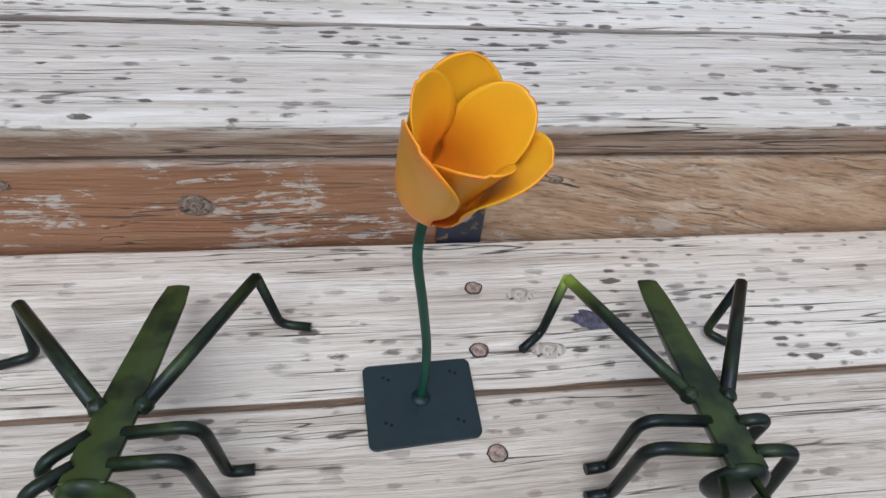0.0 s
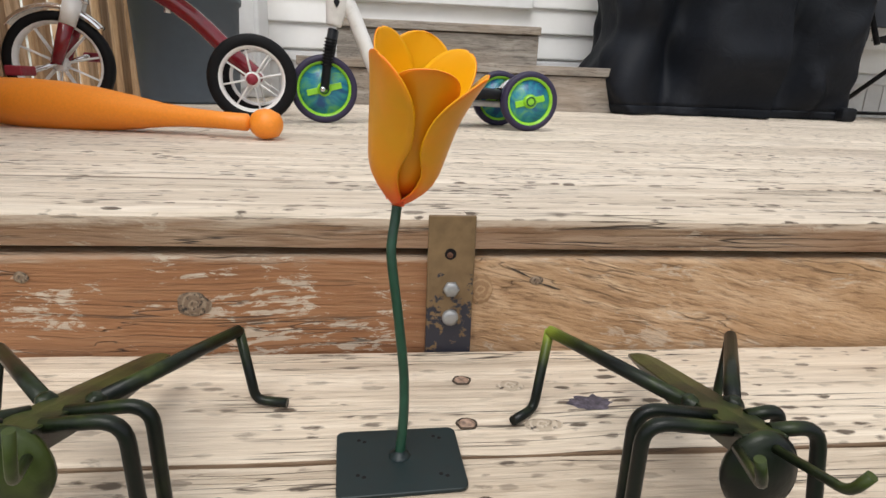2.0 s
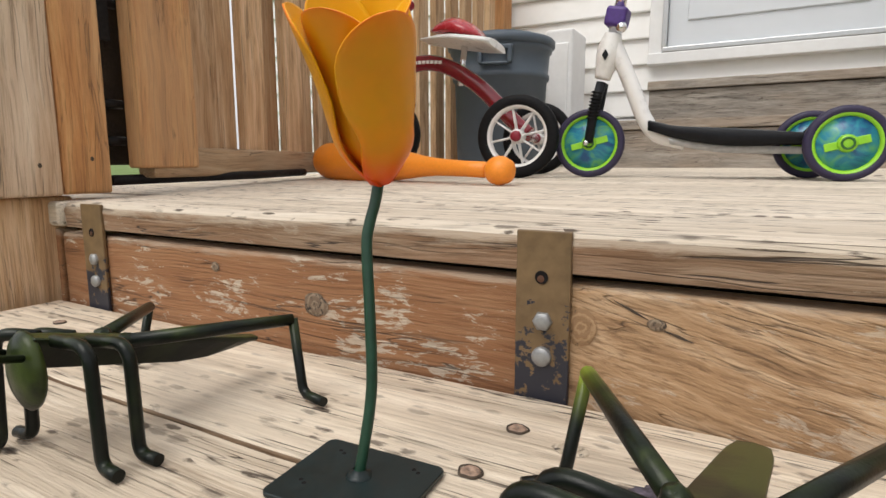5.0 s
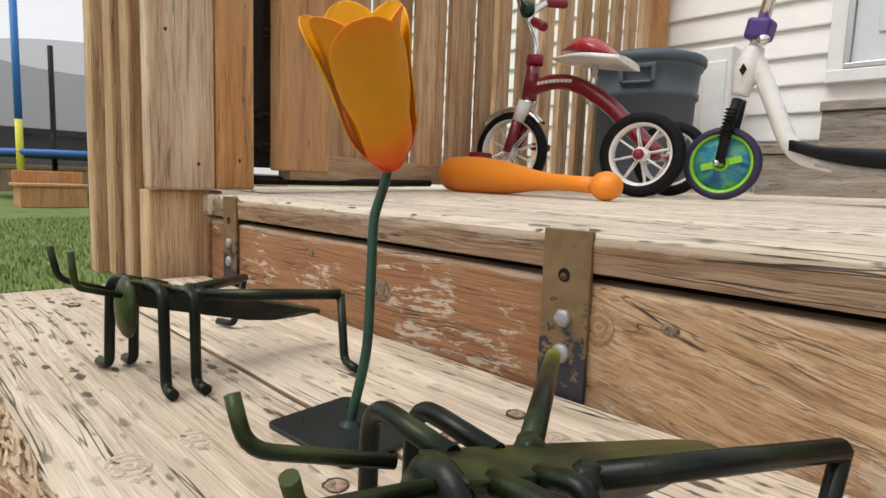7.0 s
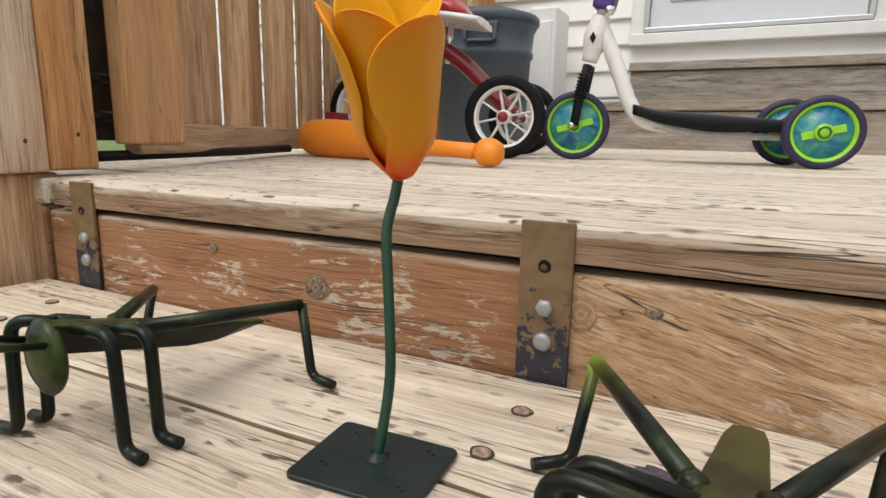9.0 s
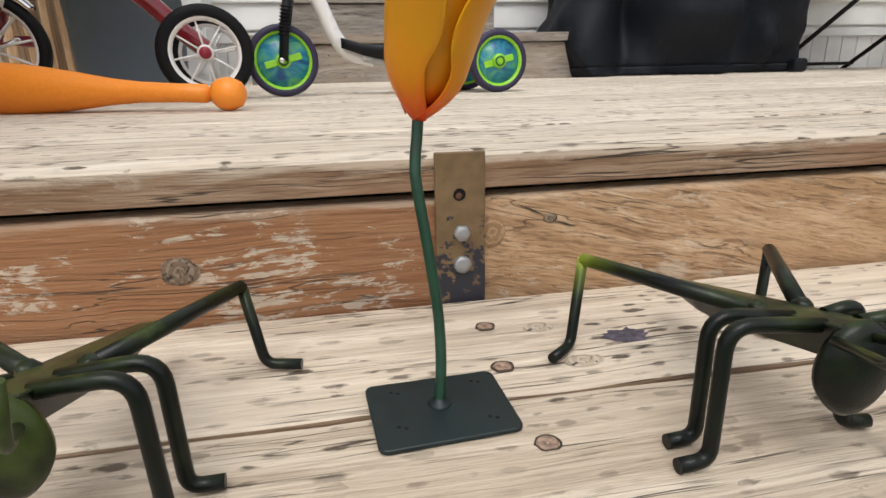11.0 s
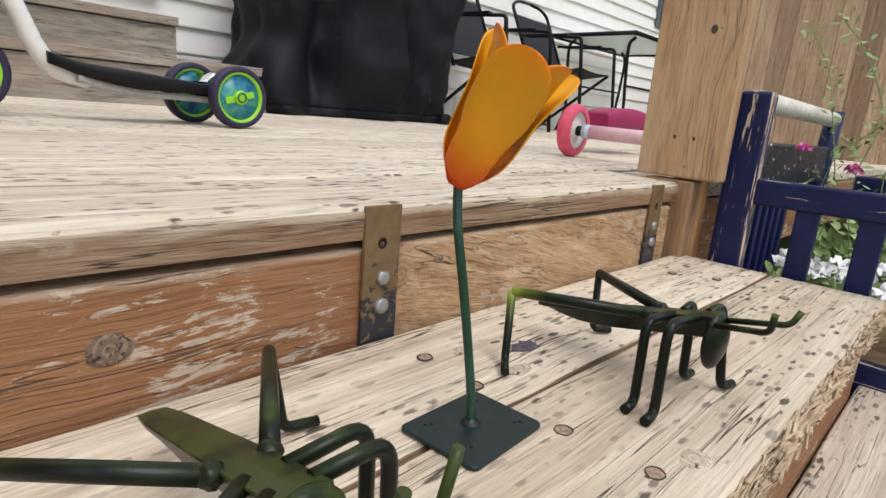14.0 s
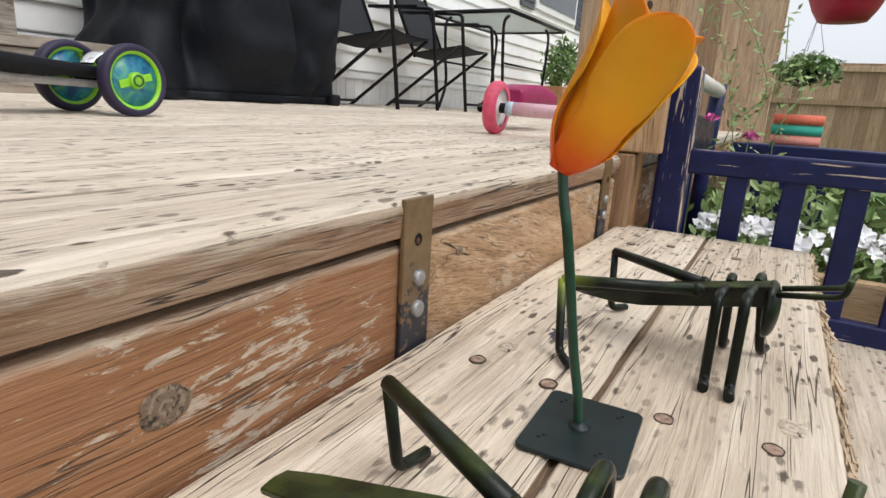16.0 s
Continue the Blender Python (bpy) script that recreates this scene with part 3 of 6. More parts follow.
def board_run(parent, a, b, count, width, thick, z0, z1, mat, alternate=0.0, name="slat"):
    a, b = Vector(a), Vector(b)
    d = (b - a)
    ang = math.atan2(d.y, d.x)
    nrm = Vector((-d.y, d.x)).normalized()
    bm = bmesh.new()
    add_box(bm, (width, thick, z1 - z0), (0, 0, 0), 0.003)
    me = mesh_from(name, bm, mat)
    for i in range(count):
        q = a + d * ((i + 0.5) / count) + nrm * (alternate if i % 2 else 0.0)
        ob = new(name, me)
        ob.location = (q.x, q.y, (z0 + z1) / 2)
        ob.rotation_euler = (0, 0, ang)
        ob.parent = parent


# the open gate
gate = thing("gate", "open cedar board gate with bottom rail", "gate", kind="structure")
ga, gb = Vector((-0.778, 0.135)), Vector((-1.01, 1.05))
gang = math.atan2((gb - ga).y, (gb - ga).x)
bm = bmesh.new()
add_box(bm, (0.14, 0.034, 1.3), (0, 0, 0), 0.004)
ob = part("stile", bm, CEDAR, gate, "orange cedar stile")
ob.matrix_basis = Matrix.Translation((-0.785, 0.205, 0.845)) @ Matrix.Rotation(gang, 4, "Z")
bm = bmesh.new()
add_box(bm, (0.9, 0.036, 0.055), (0, 0, 0), 0.004)
ob = part("bottom_rail", bm, RAILW, gate)
ob.matrix_basis = Matrix.Translation((-0.892, 0.6, 0.205)) @ Matrix.Rotation(gang, 4, "Z")
board_run(gate, (-0.82, 0.28), (-1.01, 1.05), 9, 0.088, 0.02, 0.225, 1.5, SLAT, 0.022)
# Added board that fills the gap at the hinges with shade-dark colour.
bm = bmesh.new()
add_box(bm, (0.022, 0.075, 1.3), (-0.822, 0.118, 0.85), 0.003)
part("hinge_board", bm, GAPSHADE, gate, "board added behind the hinges, its shade painted near-black")
IRON = painted("black_iron", (0.02, 0.018, 0.018), 0.5, 0.6, 0.3, 120, 0.3)
bm = bmesh.new()
add_tube(bm, [(-0.785, 0.1, 0.175), (-0.83, 0.45, 0.177), (-0.875, 0.66, 0.18)], 0.009)
part("gate_bar", bm, IRON, gate, "black iron bar on the deck")
bm = bmesh.new()
for z in (0.46, 0.3, 0.24, 0.6, 0.75):
    add_tube(bm, [(-0.79, 0.098, z), (-0.792, 0.135, z)], 0.008, 8)
add_box(bm, (0.006, 0.02, 0.2), (-0.786, 0.11, 0.5), 0.001)
part("hinge", bm, IRON, gate, "black iron hinge")

# railing along the far side of the deck
side = thing("railing_side", "cedar slat railing along the deck's end", "railing", kind="structure")
board_run(side, (-1.06, 1.1), (-1.06, 2.28), 9, 0.07, 0.03, 0.16, 1.4, SLAT, 0.0)
bm = bmesh.new()
add_box(bm, (0.1, 0.1, 2.4), (-1.06, 2.33, 1.2), 0.004)
part("corner_post", bm, CEDAR, side)
bm = bmesh.new()
add_box(bm, (0.04, 1.2, 0.06), (-1.09, 1.7, 1.38), 0.003)
part("top_rail", bm, RAILW, side)


# ---- house ----
VINYL = painted("vinyl_siding", (0.86, 0.85, 0.83), 0.5, 0, 0.03, 8, 0.03)
SKIRT = painted("vinyl_skirting", (0.78, 0.77, 0.75), 0.55, 0, 0.05, 12, 0.03)
WHITE = painted("white_plastic", (0.8, 0.8, 0.8), 0.4, 0, 0.03, 20, 0.03)
DOORP = painted("door_panel", (0.68, 0.71, 0.75), 0.35, 0, 0.02, 6, 0.02)
WALL_Y = 2.42
house = thing("wall_house", "white vinyl lap siding house wall with skirting", "wall", kind="structure")
PITCH = 0.1187


def lap(name, x0, x1, z, h):
    bm = bmesh.new()
    prof = [(0.0, z - h / 2), (-0.018, z - h / 2), (-0.0195, z - h / 2 + 0.006), (-0.001, z + h / 2), (0.0, z + h / 2)]
    a = [bm.verts.new((x0, WALL_Y + y, q)) for y, q in prof]
    b = [bm.verts.new((x1, WALL_Y + y, q)) for y, q in prof]
    for k in range(len(prof)):
        j = (k + 1) % len(prof)
        bm.faces.new((a[k], a[j], b[j], b[k]))
    bm.faces.new(a)
    bm.faces.new(list(reversed(b)))
    return part(name, bm, VINYL, house)


for i in range(17):
    z = 0.479 + PITCH * i
    if z + PITCH / 2 < 0.70:
        lap("siding_lap", -3.0, 14.0, z, PITCH)
    else:
        lap("siding_lap", -3.0, -0.33, z, PITCH)
        lap("siding_lap", 0.65, 14.0, z, PITCH)
bm = bmesh.new()
add_box(bm, (17, 0.1, 2.9), (5.5, WALL_Y + 0.056, 1.2))
part("wall_core", bm, VINYL, house)
bm = bmesh.new()
add_box(bm, (17, 0.02, 0.045), (5.5, WALL_Y - 0.012, 0.385), 0.003)
part("skirting_trim", bm, WHITE, house)
bm = bmesh.new()
add_box(bm, (0.094, 0.006, 0.36), (0, 0, 0), 0.0025)
rib = mesh_from("skirting_panel", bm, SKIRT)
for i in range(140):
    ob = new("skirting_panel", rib)
    ob.location = (-2.0 + 0.098 * i, WALL_Y - 0.003, 0.2)
    ob.parent = house

door = thing("door_1", "white storm door with aluminium frame", "door", kind="structure")
bm = bmesh.new()
add_box(bm, (0.06, 0.06, 2.1), (-0.30, WALL_Y - 0.015, 1.72), 0.004)
add_box(bm, (0.06, 0.06, 2.1), (0.62, WALL_Y - 0.015, 1.72), 0.004)
part("door_frame", bm, WHITE, door)
bm = bmesh.new()
add_box(bm, (0.98, 0.075, 0.05), (0.16, WALL_Y - 0.02, 0.672), 0.004)
part("sill", bm, WHITE, door)
ALU = painted("aluminium", (0.55, 0.56, 0.57), 0.35, 0.8, 0.05, 60, 0.05)
bm = bmesh.new()
add_box(bm, (0.86, 0.03, 0.022), (0.16, WALL_Y - 0.04, 0.71), 0.003)
add_box(bm, (0.022, 0.03, 2.0), (-0.262, WALL_Y - 0.04, 1.72), 0.003)
add_box(bm, (0.022, 0.03, 2.0), (0.582, WALL_Y - 0.04, 1.72), 0.003)
part("door_edge", bm, ALU, door)
bm = bmesh.new()
add_box(bm, (0.82, 0.03, 2.0), (0.16, WALL_Y - 0.015, 1.71), 0.003)
add_box(bm, (0.66, 0.012, 0.5), (0.16, WALL_Y - 0.032, 1.08), 0.005)
part("door_leaf", bm, DOORP, door)

SHUT = painted("grey_shutter", (0.1, 0.11, 0.13), 0.6)
window = thing("window_1", "house window with dark louvred shutters", "window", kind="structure")
for x in (5.75, 7.6):
    bm = bmesh.new()
    add_box(bm, (0.36, 0.03, 1.3), (x, WALL_Y - 0.03, 1.95), 0.004)
    for k in range(20):
        add_box(bm, (0.28, 0.02, 0.03), (x, WALL_Y - 0.048, 1.38 + 0.06 * k))
    part("shutter", bm, SHUT, window)
bm = bmesh.new()
add_box(bm, (1.4, 0.05, 1.25), (6.67, WALL_Y - 0.02, 1.95), 0.006)
part("window_frame", bm, WHITE, window)
GLASS = painted("dark_pane", (0.08, 0.09, 0.1), 0.08)
bm = bmesh.new()
add_box(bm, (1.25, 0.02, 1.1), (6.67, WALL_Y - 0.045, 1.95))
part("pane", bm, GLASS, window)

hsteps = thing("house_steps", "two grey weathered wooden steps below the door", "step", kind="structure")
for x0, x1, ya, yb, zt, zb in ((-0.42, 0.98, 1.888, 2.16, 0.367, 0.18), (-0.285, 0.642, 2.146, 2.41, 0.543, 0.37)):
    bm = bmesh.new()
    add_box(bm, (x1 - x0, yb - ya + 0.012, 0.036), ((x0 + x1) / 2, (ya + yb) / 2 - 0.006, zt - 0.018), 0.004)
    part("tread_plank", bm, GREYSTEP, hsteps)
    bm = bmesh.new()
    add_box(bm, (x1 - x0 - 0.012, 0.034, zt - 0.04 - zb), ((x0 + x1) / 2, ya + 0.02, (zt - 0.04 + zb) / 2), 0.003)
    part("riser_board", bm, GREYSTEP, hsteps)
    bm = bmesh.new()
    for x in (x0 + 0.03, x1 - 0.03):
        add_box(bm, (0.034, yb - ya - 0.05, zt - 0.04 - zb), (x, (ya + yb) / 2 + 0.02, (zt - 0.04 + zb) / 2), 0.003)
    part("stringer", bm, GREYSTEP, hsteps)


# ---- the metal tulip ----
def petal_material():
    m, n, l, b = nodes_of("tulip_paint", 0.42)
    at = n.new("ShaderNodeAttribute")
    at.attribute_name = "spray"
    sep = n.new("ShaderNodeSeparateColor")
    l.new(at.outputs["Color"], sep.inputs[0])
    f = noise_of(n, l, texcoord(n, l, (1, 1, 1)), 55, 4)
    a = n.new("ShaderNodeMath")
    a.operation = "MULTIPLY_ADD"
    a.inputs[1].default_value = 0.25
    l.new(f, a.inputs[0])
    l.new(sep.outputs[0], a.inputs[2])
    col = ramp(n, l, a.outputs[0], [(0.1, (0.66, 0.285, 0.008)), (0.32, (0.78, 0.25, 0.007)), (0.6, (0.86, 0.15, 0.006)), (0.95, (0.86, 0.07, 0.01))])
    olive = ramp(n, l, noise_of(n, l, texcoord(n, l, (1, 1, 1)), 26, 3), [(0.42, K), (0.66, (0.4, 0.4, 0.4))])
    col = mixc(n, l, olive, col, mixc(n, l, 0.5, (0.3, 0.19, 0.012), col))
    col = mixc(n, l, sep.outputs[1], col, (0.97, 0.53, 0.004))
    b.inputs["Specular IOR Level"].default_value = 0.3
    l.new(col, b.inputs["Base Color"])
    g = noise_of(n, l, texcoord(n, l, (1, 1, 1)), 700, 3)
    bumped(n, l, b, g, 0.12, 0.0006)
    return m


TULIP = petal_material()
GREENROD = painted("green_enamel", (0.007, 0.042, 0.022), 0.38, 0, 0.25, 90, 0.15)
GREENPLATE = painted("dark_green_enamel", (0.007, 0.016, 0.017), 0.42, 0, 0.2, 60, 0.1)
GREENPLATE.node_tree.nodes["Principled BSDF"].inputs["Specular IOR Level"].default_value = 0.4
tulip = thing("metal_tulip", "orange and yellow metal tulip on dark green square base", "ornament", (-0.056, -0.194, 0.001))
bm = bmesh.new()
bv = [bm.verts.new(p) for p in ((-0.104, -0.159, 0.001), (-0.099, -0.2345, 0.001), (-0.0075, -0.2285, 0.001), (-0.0105, -0.1555, 0.001))]
f = bm.faces.new(bv)
e = bmesh.ops.extrude_face_region(bm, geom=[f])
bmesh.ops.translate(bm, vec=(0, 0, 0.0035), verts=[v for v in e["geom"] if isinstance(v, bmesh.types.BMVert)])
ups = [x for x in bm.edges if abs(x.verts[0].co.z - x.verts[1].co.z) > 0.001]
bmesh.ops.bevel(bm, geom=ups, offset=0.006, segments=4, affect="EDGES", profile=0.5)
bmesh.ops.bevel(bm, geom=[x for x in bm.edges if x.calc_length() > 0.0005], offset=0.0006, segments=1, affect="EDGES")
part("base_plate", bm, GREENPLATE, tulip, "dark green square steel base plate")
bm = bmesh.new()
stem_line = spline([(-0.0555, -0.1915, 0.003), (-0.0529, -0.1862, 0.03), (-0.0523, -0.1815, 0.05), (-0.0531, -0.178, 0.07), (-0.0575, -0.173, 0.11), (-0.0626, -0.1678, 0.15), (-0.0623, -0.1643, 0.165), (-0.0603, -0.1608, 0.178), (-0.0585, -0.158, 0.194)], 6)
add_tube(bm, stem_line, 0.0037, 12)
part("stem", bm, GREENROD, tulip, "bent green steel rod stem")
bm = bmesh.new()
add_lathe(bm, [(0.0082, 0.0), (0.0078, 0.0016), (0.0058, 0.0024), (0.0045, 0.0036), (0.0036, 0.005)], 22, Matrix.Translation((-0.0553, -0.1912, 0.0042)))
for v in bm.verts:
    k = 0.0011 * noise.noise(v.co * 420)
    v.co += Vector((k, k * 0.7, k * 0.6))
part("weld", bm, GREENPLATE, tulip)

# pairs of small drilled pits near the plate's corners
for cx, cy in ((-0.084, -0.172), (-0.026, -0.169), (-0.083, -0.213), (-0.024, -0.214)):
    for dx, dy in ((-0.0022, 0.001), (0.0022, -0.0012)):
        bm = bmesh.new()
        add_lathe(bm, [(0, 0.0001), (0.0009, 0.0001), (0.0013, 0.0003), (0.0016, 0.0)], 8, Matrix.Translation((cx + dx, cy + dy, 0.0045)))
        part("pit", bm, BLACKHOLE, tulip, "small dark pit in the plate")

BASE = Vector((-0.0585, -0.1555, 0.1915))
AX = Vector((0.016, -0.052, 0.103)).normalized()
E1 = (Vector((1, 0, 0)) - AX * AX.x).normalized()
E2 = AX.cross(E1)


def petal(angle, length, outer, flare, width, curl, seed):
    """One curved sheet petal, welded at the foot of the cup."""
    bm = bmesh.new()
    lay = bm.loops.layers.color.new("spray")
    ns, nw = 22, 12
    c, s = math.cos(angle), math.sin(angle)
    rad, tan = E1 * c + E2 * s, E2 * c - E1 * s
    sheets = []
    info = {}
    for side_ in (0, 1):
        grid = []
        for i in range(ns + 1):
            t = 1 - (1 - i / ns) ** 1.7
            hw = width * (0.40 + 0.22 * math.sin(min(1, t / 0.16) * math.pi / 2) + 0.38 * (0.5 - 0.5 * math.cos(math.pi * min(1, t / 0.68))))
            hw *= 1 - 0.16 * math.exp(-((t - 0.38) / 0.1) ** 2)
            if t > 0.73:
                hw *= math.sqrt(max(0.0, 1 - ((t - 0.73) / 0.271) ** 2.1))
            hw = max(hw, width * 0.015)
            r0 = outer + 0.0155 * math.sin(min(1, t / 0.32) * math.pi / 2) + 0.0095 * t + flare * max(0, t - 0.6) ** 1.6
            row = []
            for j in range(nw + 1):
                u = -1 + 2 * j / nw
                w = u * hw
                rc = r0 * curl
                ph = w / rc
                rr = r0 - rc + rc * math.cos(ph) + 0.0005 * math.sin(7 * t + 3 * u + seed) - (0.0012 if side_ else 0)
                v = bm.verts.new(BASE + AX * (length * t) + rad * rr + tan * (rc * math.sin(ph)))
                tip = max(0.0, (t - 0.78) / 0.22) * 0.6
                foot = max(0.0, 1 - t / 0.55)
                info[v] = (min(1, foot * 0.95 + (tip + 0.7 * max(0, abs(u) - 0.75)) * (1 - 0.6 * side_)), 0.92 * side_ * (1 - 0.6 * foot) * (1 - tip * 0.4))
                row.append(v)
            grid.append(row)
        sheets.append(grid)
    o, n2 = sheets
    fs = []
    for i in range(ns):
        for j in range(nw):
            fs.append(bm.faces.new((o[i][j], o[i][j + 1], o[i + 1][j + 1], o[i + 1][j])))
            fs.append(bm.faces.new((n2[i][j], n2[i + 1][j], n2[i + 1][j + 1], n2[i][j + 1])))
    rim = [(i, 0) for i in range(ns)] + [(ns, j) for j in range(nw)] + [(i, nw) for i in range(ns, 0, -1)] + [(0, j) for j in range(nw, 0, -1)]
    for a, b in zip(rim, rim[1:] + rim[:1]):
        fs.append(bm.faces.new((o[a[0]][a[1]], n2[a[0]][a[1]], n2[b[0]][b[1]], o[b[0]][b[1]])))
    for f in fs:
        f.smooth = True
        for lp in f.loops:
            q = info[lp.vert]
            lp[lay] = (q[0], q[1], 0, 1)
    part("petal", bm, TULIP, tulip)


for k, (deg, length, outer, flare, width, curl) in enumerate((
        (212, 0.113, 0.0065, 0.014, 0.0265, 1.3), (330, 0.110, 0.0065, 0.035, 0.027, 1.3), (92, 0.108, 0.0065, 0.03, 0.027, 1.3),
        (272, 0.114, 0.0015, 0.012, 0.0265, 1.0), (32, 0.108, 0.0015, 0.03, 0.0255, 1.0), (150, 0.114, 0.0015, 0.03, 0.024, 1.0))):
    petal(radians(deg), length, outer, flare, width, curl, k)


# ---- steel grasshoppers ----
def hopper_material(name, knee=None, lift=0.0):
    m, n, l, b = nodes_of(name, 0.32)
    f = noise_of(n, l, texcoord(n, l, (1, 1, 1)), 28, 4, 0.55)
    g = noise_of(n, l, texcoord(n, l, (1, 1, 1)), 500, 3, 0.7)
    # Overspray and light from above both lighten the colour where the normal points up.
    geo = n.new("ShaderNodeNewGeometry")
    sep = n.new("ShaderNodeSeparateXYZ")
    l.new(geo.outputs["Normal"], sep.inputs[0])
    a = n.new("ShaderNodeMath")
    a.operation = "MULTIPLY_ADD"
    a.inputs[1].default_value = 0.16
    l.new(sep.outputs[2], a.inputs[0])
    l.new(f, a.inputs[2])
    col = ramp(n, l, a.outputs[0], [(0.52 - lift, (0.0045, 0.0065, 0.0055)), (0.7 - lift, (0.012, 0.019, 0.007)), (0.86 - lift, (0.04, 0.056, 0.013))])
    if knee:
        dist = n.new("ShaderNodeVectorMath")
        dist.operation = "DISTANCE"
        dist.inputs[1].default_value = knee
        l.new(texcoord(n, l, (1, 1, 1), False), dist.inputs[0])
        lime = ramp(n, l, dist.outputs["Value"], [(0.006, (0.8, 0.8, 0.8)), (0.013, (0.26, 0.26, 0.26)), (0.034, K)])
        col = mixc(n, l, lime, col, (0.36, 0.46, 0.06))
    l.new(col, b.inputs["Base Color"])
    b.inputs["Specular IOR Level"].default_value = 0.2
    b.inputs["Coat Weight"].default_value = 0.1
    b.inputs["Coat Roughness"].default_value = 0.25
    bumped(n, l, b, g, 0.25, 0.0008)
    return m


HOPPER = hopper_material("top_lit_grasshopper_paint")
HOPPERTOP = hopper_material("top_lit_olive_paint", None, 0.15)
# Lit look of the first hopper's face is put into its lighter green.
LITFACE = hopper_material("lit_green_face_paint", None, 0.24)
HOPPERLIME = hopper_material("lime_sprayed_paint", (0.072, -0.126, 0.078))


def hopper(head, tail, hind, front, feelers, limed=None, face=HOPPER):
    """A grasshopper welded from steel bar: folded body, oval face and bent rod legs."""
    head, tail = Vector(head), Vector(tail)
    mid = (head + tail) / 2
    g = thing("metal_grasshopper", "dark green steel grasshopper welded from bent rods", "ornament", (mid.x, mid.y, 0.001), "steel grasshoppers")
    d = (tail - head).normalized()
    sd = -d.cross(Vector((0, 0, 1))).normalized()
    up = sd.cross(d)
    if up.z < 0:
        up = -up
    bm = bmesh.new()
    rows = []
    ln = (tail - head).length
    for i, t in enumerate([0, 0.03, 0.15, 0.3, 0.45, 0.6, 0.75, 0.88, 0.96, 1.0]):
        hw = 0.0135 + 0.0008 * math.sin(t * 6) - 0.004 * max(0, t - 0.85) / 0.15
        dep = 0.021 * (1 - 0.9 * (max(0, t - 0.62) / 0.38) ** 1.6) + 0.001
        c = head + d * (ln * t)
        rows.append([bm.verts.new(c - sd * hw), bm.verts.new(c + up * 0.0012), bm.verts.new(c + sd * hw), bm.verts.new(c + sd * hw * 0.95 - up * 0.004), bm.verts.new(c + sd * 0.003 - up * dep), bm.verts.new(c - sd * 0.003 - up * dep), bm.verts.new(c - sd * hw * 0.95 - up * 0.004)])
    for a, b in zip(rows, rows[1:]):
        for k in range(7):
            j = (k + 1) % 7
            bm.faces.new((a[k], a[j], b[j], b[k]))
    bm.faces.new(rows[0])
    bm.faces.new(list(reversed(rows[-1])))
    bmesh.ops.bevel(bm, geom=list(bm.edges), offset=0.0008, segments=1, affect="EDGES")
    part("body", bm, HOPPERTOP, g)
    # domed oval face hanging at the front
    bm = bmesh.new()
    prof = [(0, 0.0085), (0.35, 0.008), (0.65, 0.0064), (0.88, 0.0036), (1.0, 0.0), (0.97, -0.003), (0.7, -0.004), (0, -0.0045)]
    add_lathe(bm, prof, 32, None, (0.022, 0.028))
    for v in bm.verts:
        if v.co.y < 0:
            v.co.x *= 1 - 0.25 * (v.co.y / 0.0295) ** 2
    fwd = Vector((-d.x, -d.y, 0)).normalized()
    m = Matrix.Translation(head + fwd * 0.001 - Vector((0, 0, 0.0245))) @ Matrix((tuple(Vector((0, 0, 1)).cross(fwd).to_4d()[:3]), (0, 0, 1), tuple(fwd))).transposed().to_4x4()
    bmesh.ops.transform(bm, matrix=m, verts=bm.verts)
    part("head", bm, face, g, "domed oval green face plate")
    for i, (t, sgn, knee, ankle, toe) in enumerate(hind):
        at = head + d * (ln * t) + sd * (sgn * 0.013) - up * 0.003
        bm = bmesh.new()
        k = Vector(knee)
        add_tube(bm, [at, at.lerp(k, 0.5), k], [0.0056, 0.0056, 0.0050], 12)
        add_tube(bm, rounded([k + Vector((0, 0, 0.001)), Vector(ankle), Vector(toe)], 0.009, 5), 0.0042, 10)
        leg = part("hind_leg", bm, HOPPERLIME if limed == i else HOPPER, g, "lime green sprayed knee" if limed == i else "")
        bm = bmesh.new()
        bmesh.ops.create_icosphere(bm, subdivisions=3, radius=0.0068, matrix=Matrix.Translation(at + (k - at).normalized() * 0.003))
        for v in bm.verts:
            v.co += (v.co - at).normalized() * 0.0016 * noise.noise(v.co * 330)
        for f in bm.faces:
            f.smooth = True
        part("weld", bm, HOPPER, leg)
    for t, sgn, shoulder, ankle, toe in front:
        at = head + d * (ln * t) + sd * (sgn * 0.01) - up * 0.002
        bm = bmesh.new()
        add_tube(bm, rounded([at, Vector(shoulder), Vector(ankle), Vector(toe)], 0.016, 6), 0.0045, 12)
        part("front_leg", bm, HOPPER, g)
    for root, elbow, tip in feelers:
        bm = bmesh.new()
        add_tube(bm, rounded([Vector(root), Vector(elbow), Vector(tip)], 0.008, 5), 0.0027, 10)
        part("antenna", bm, HOPPERTOP, g)
    return g


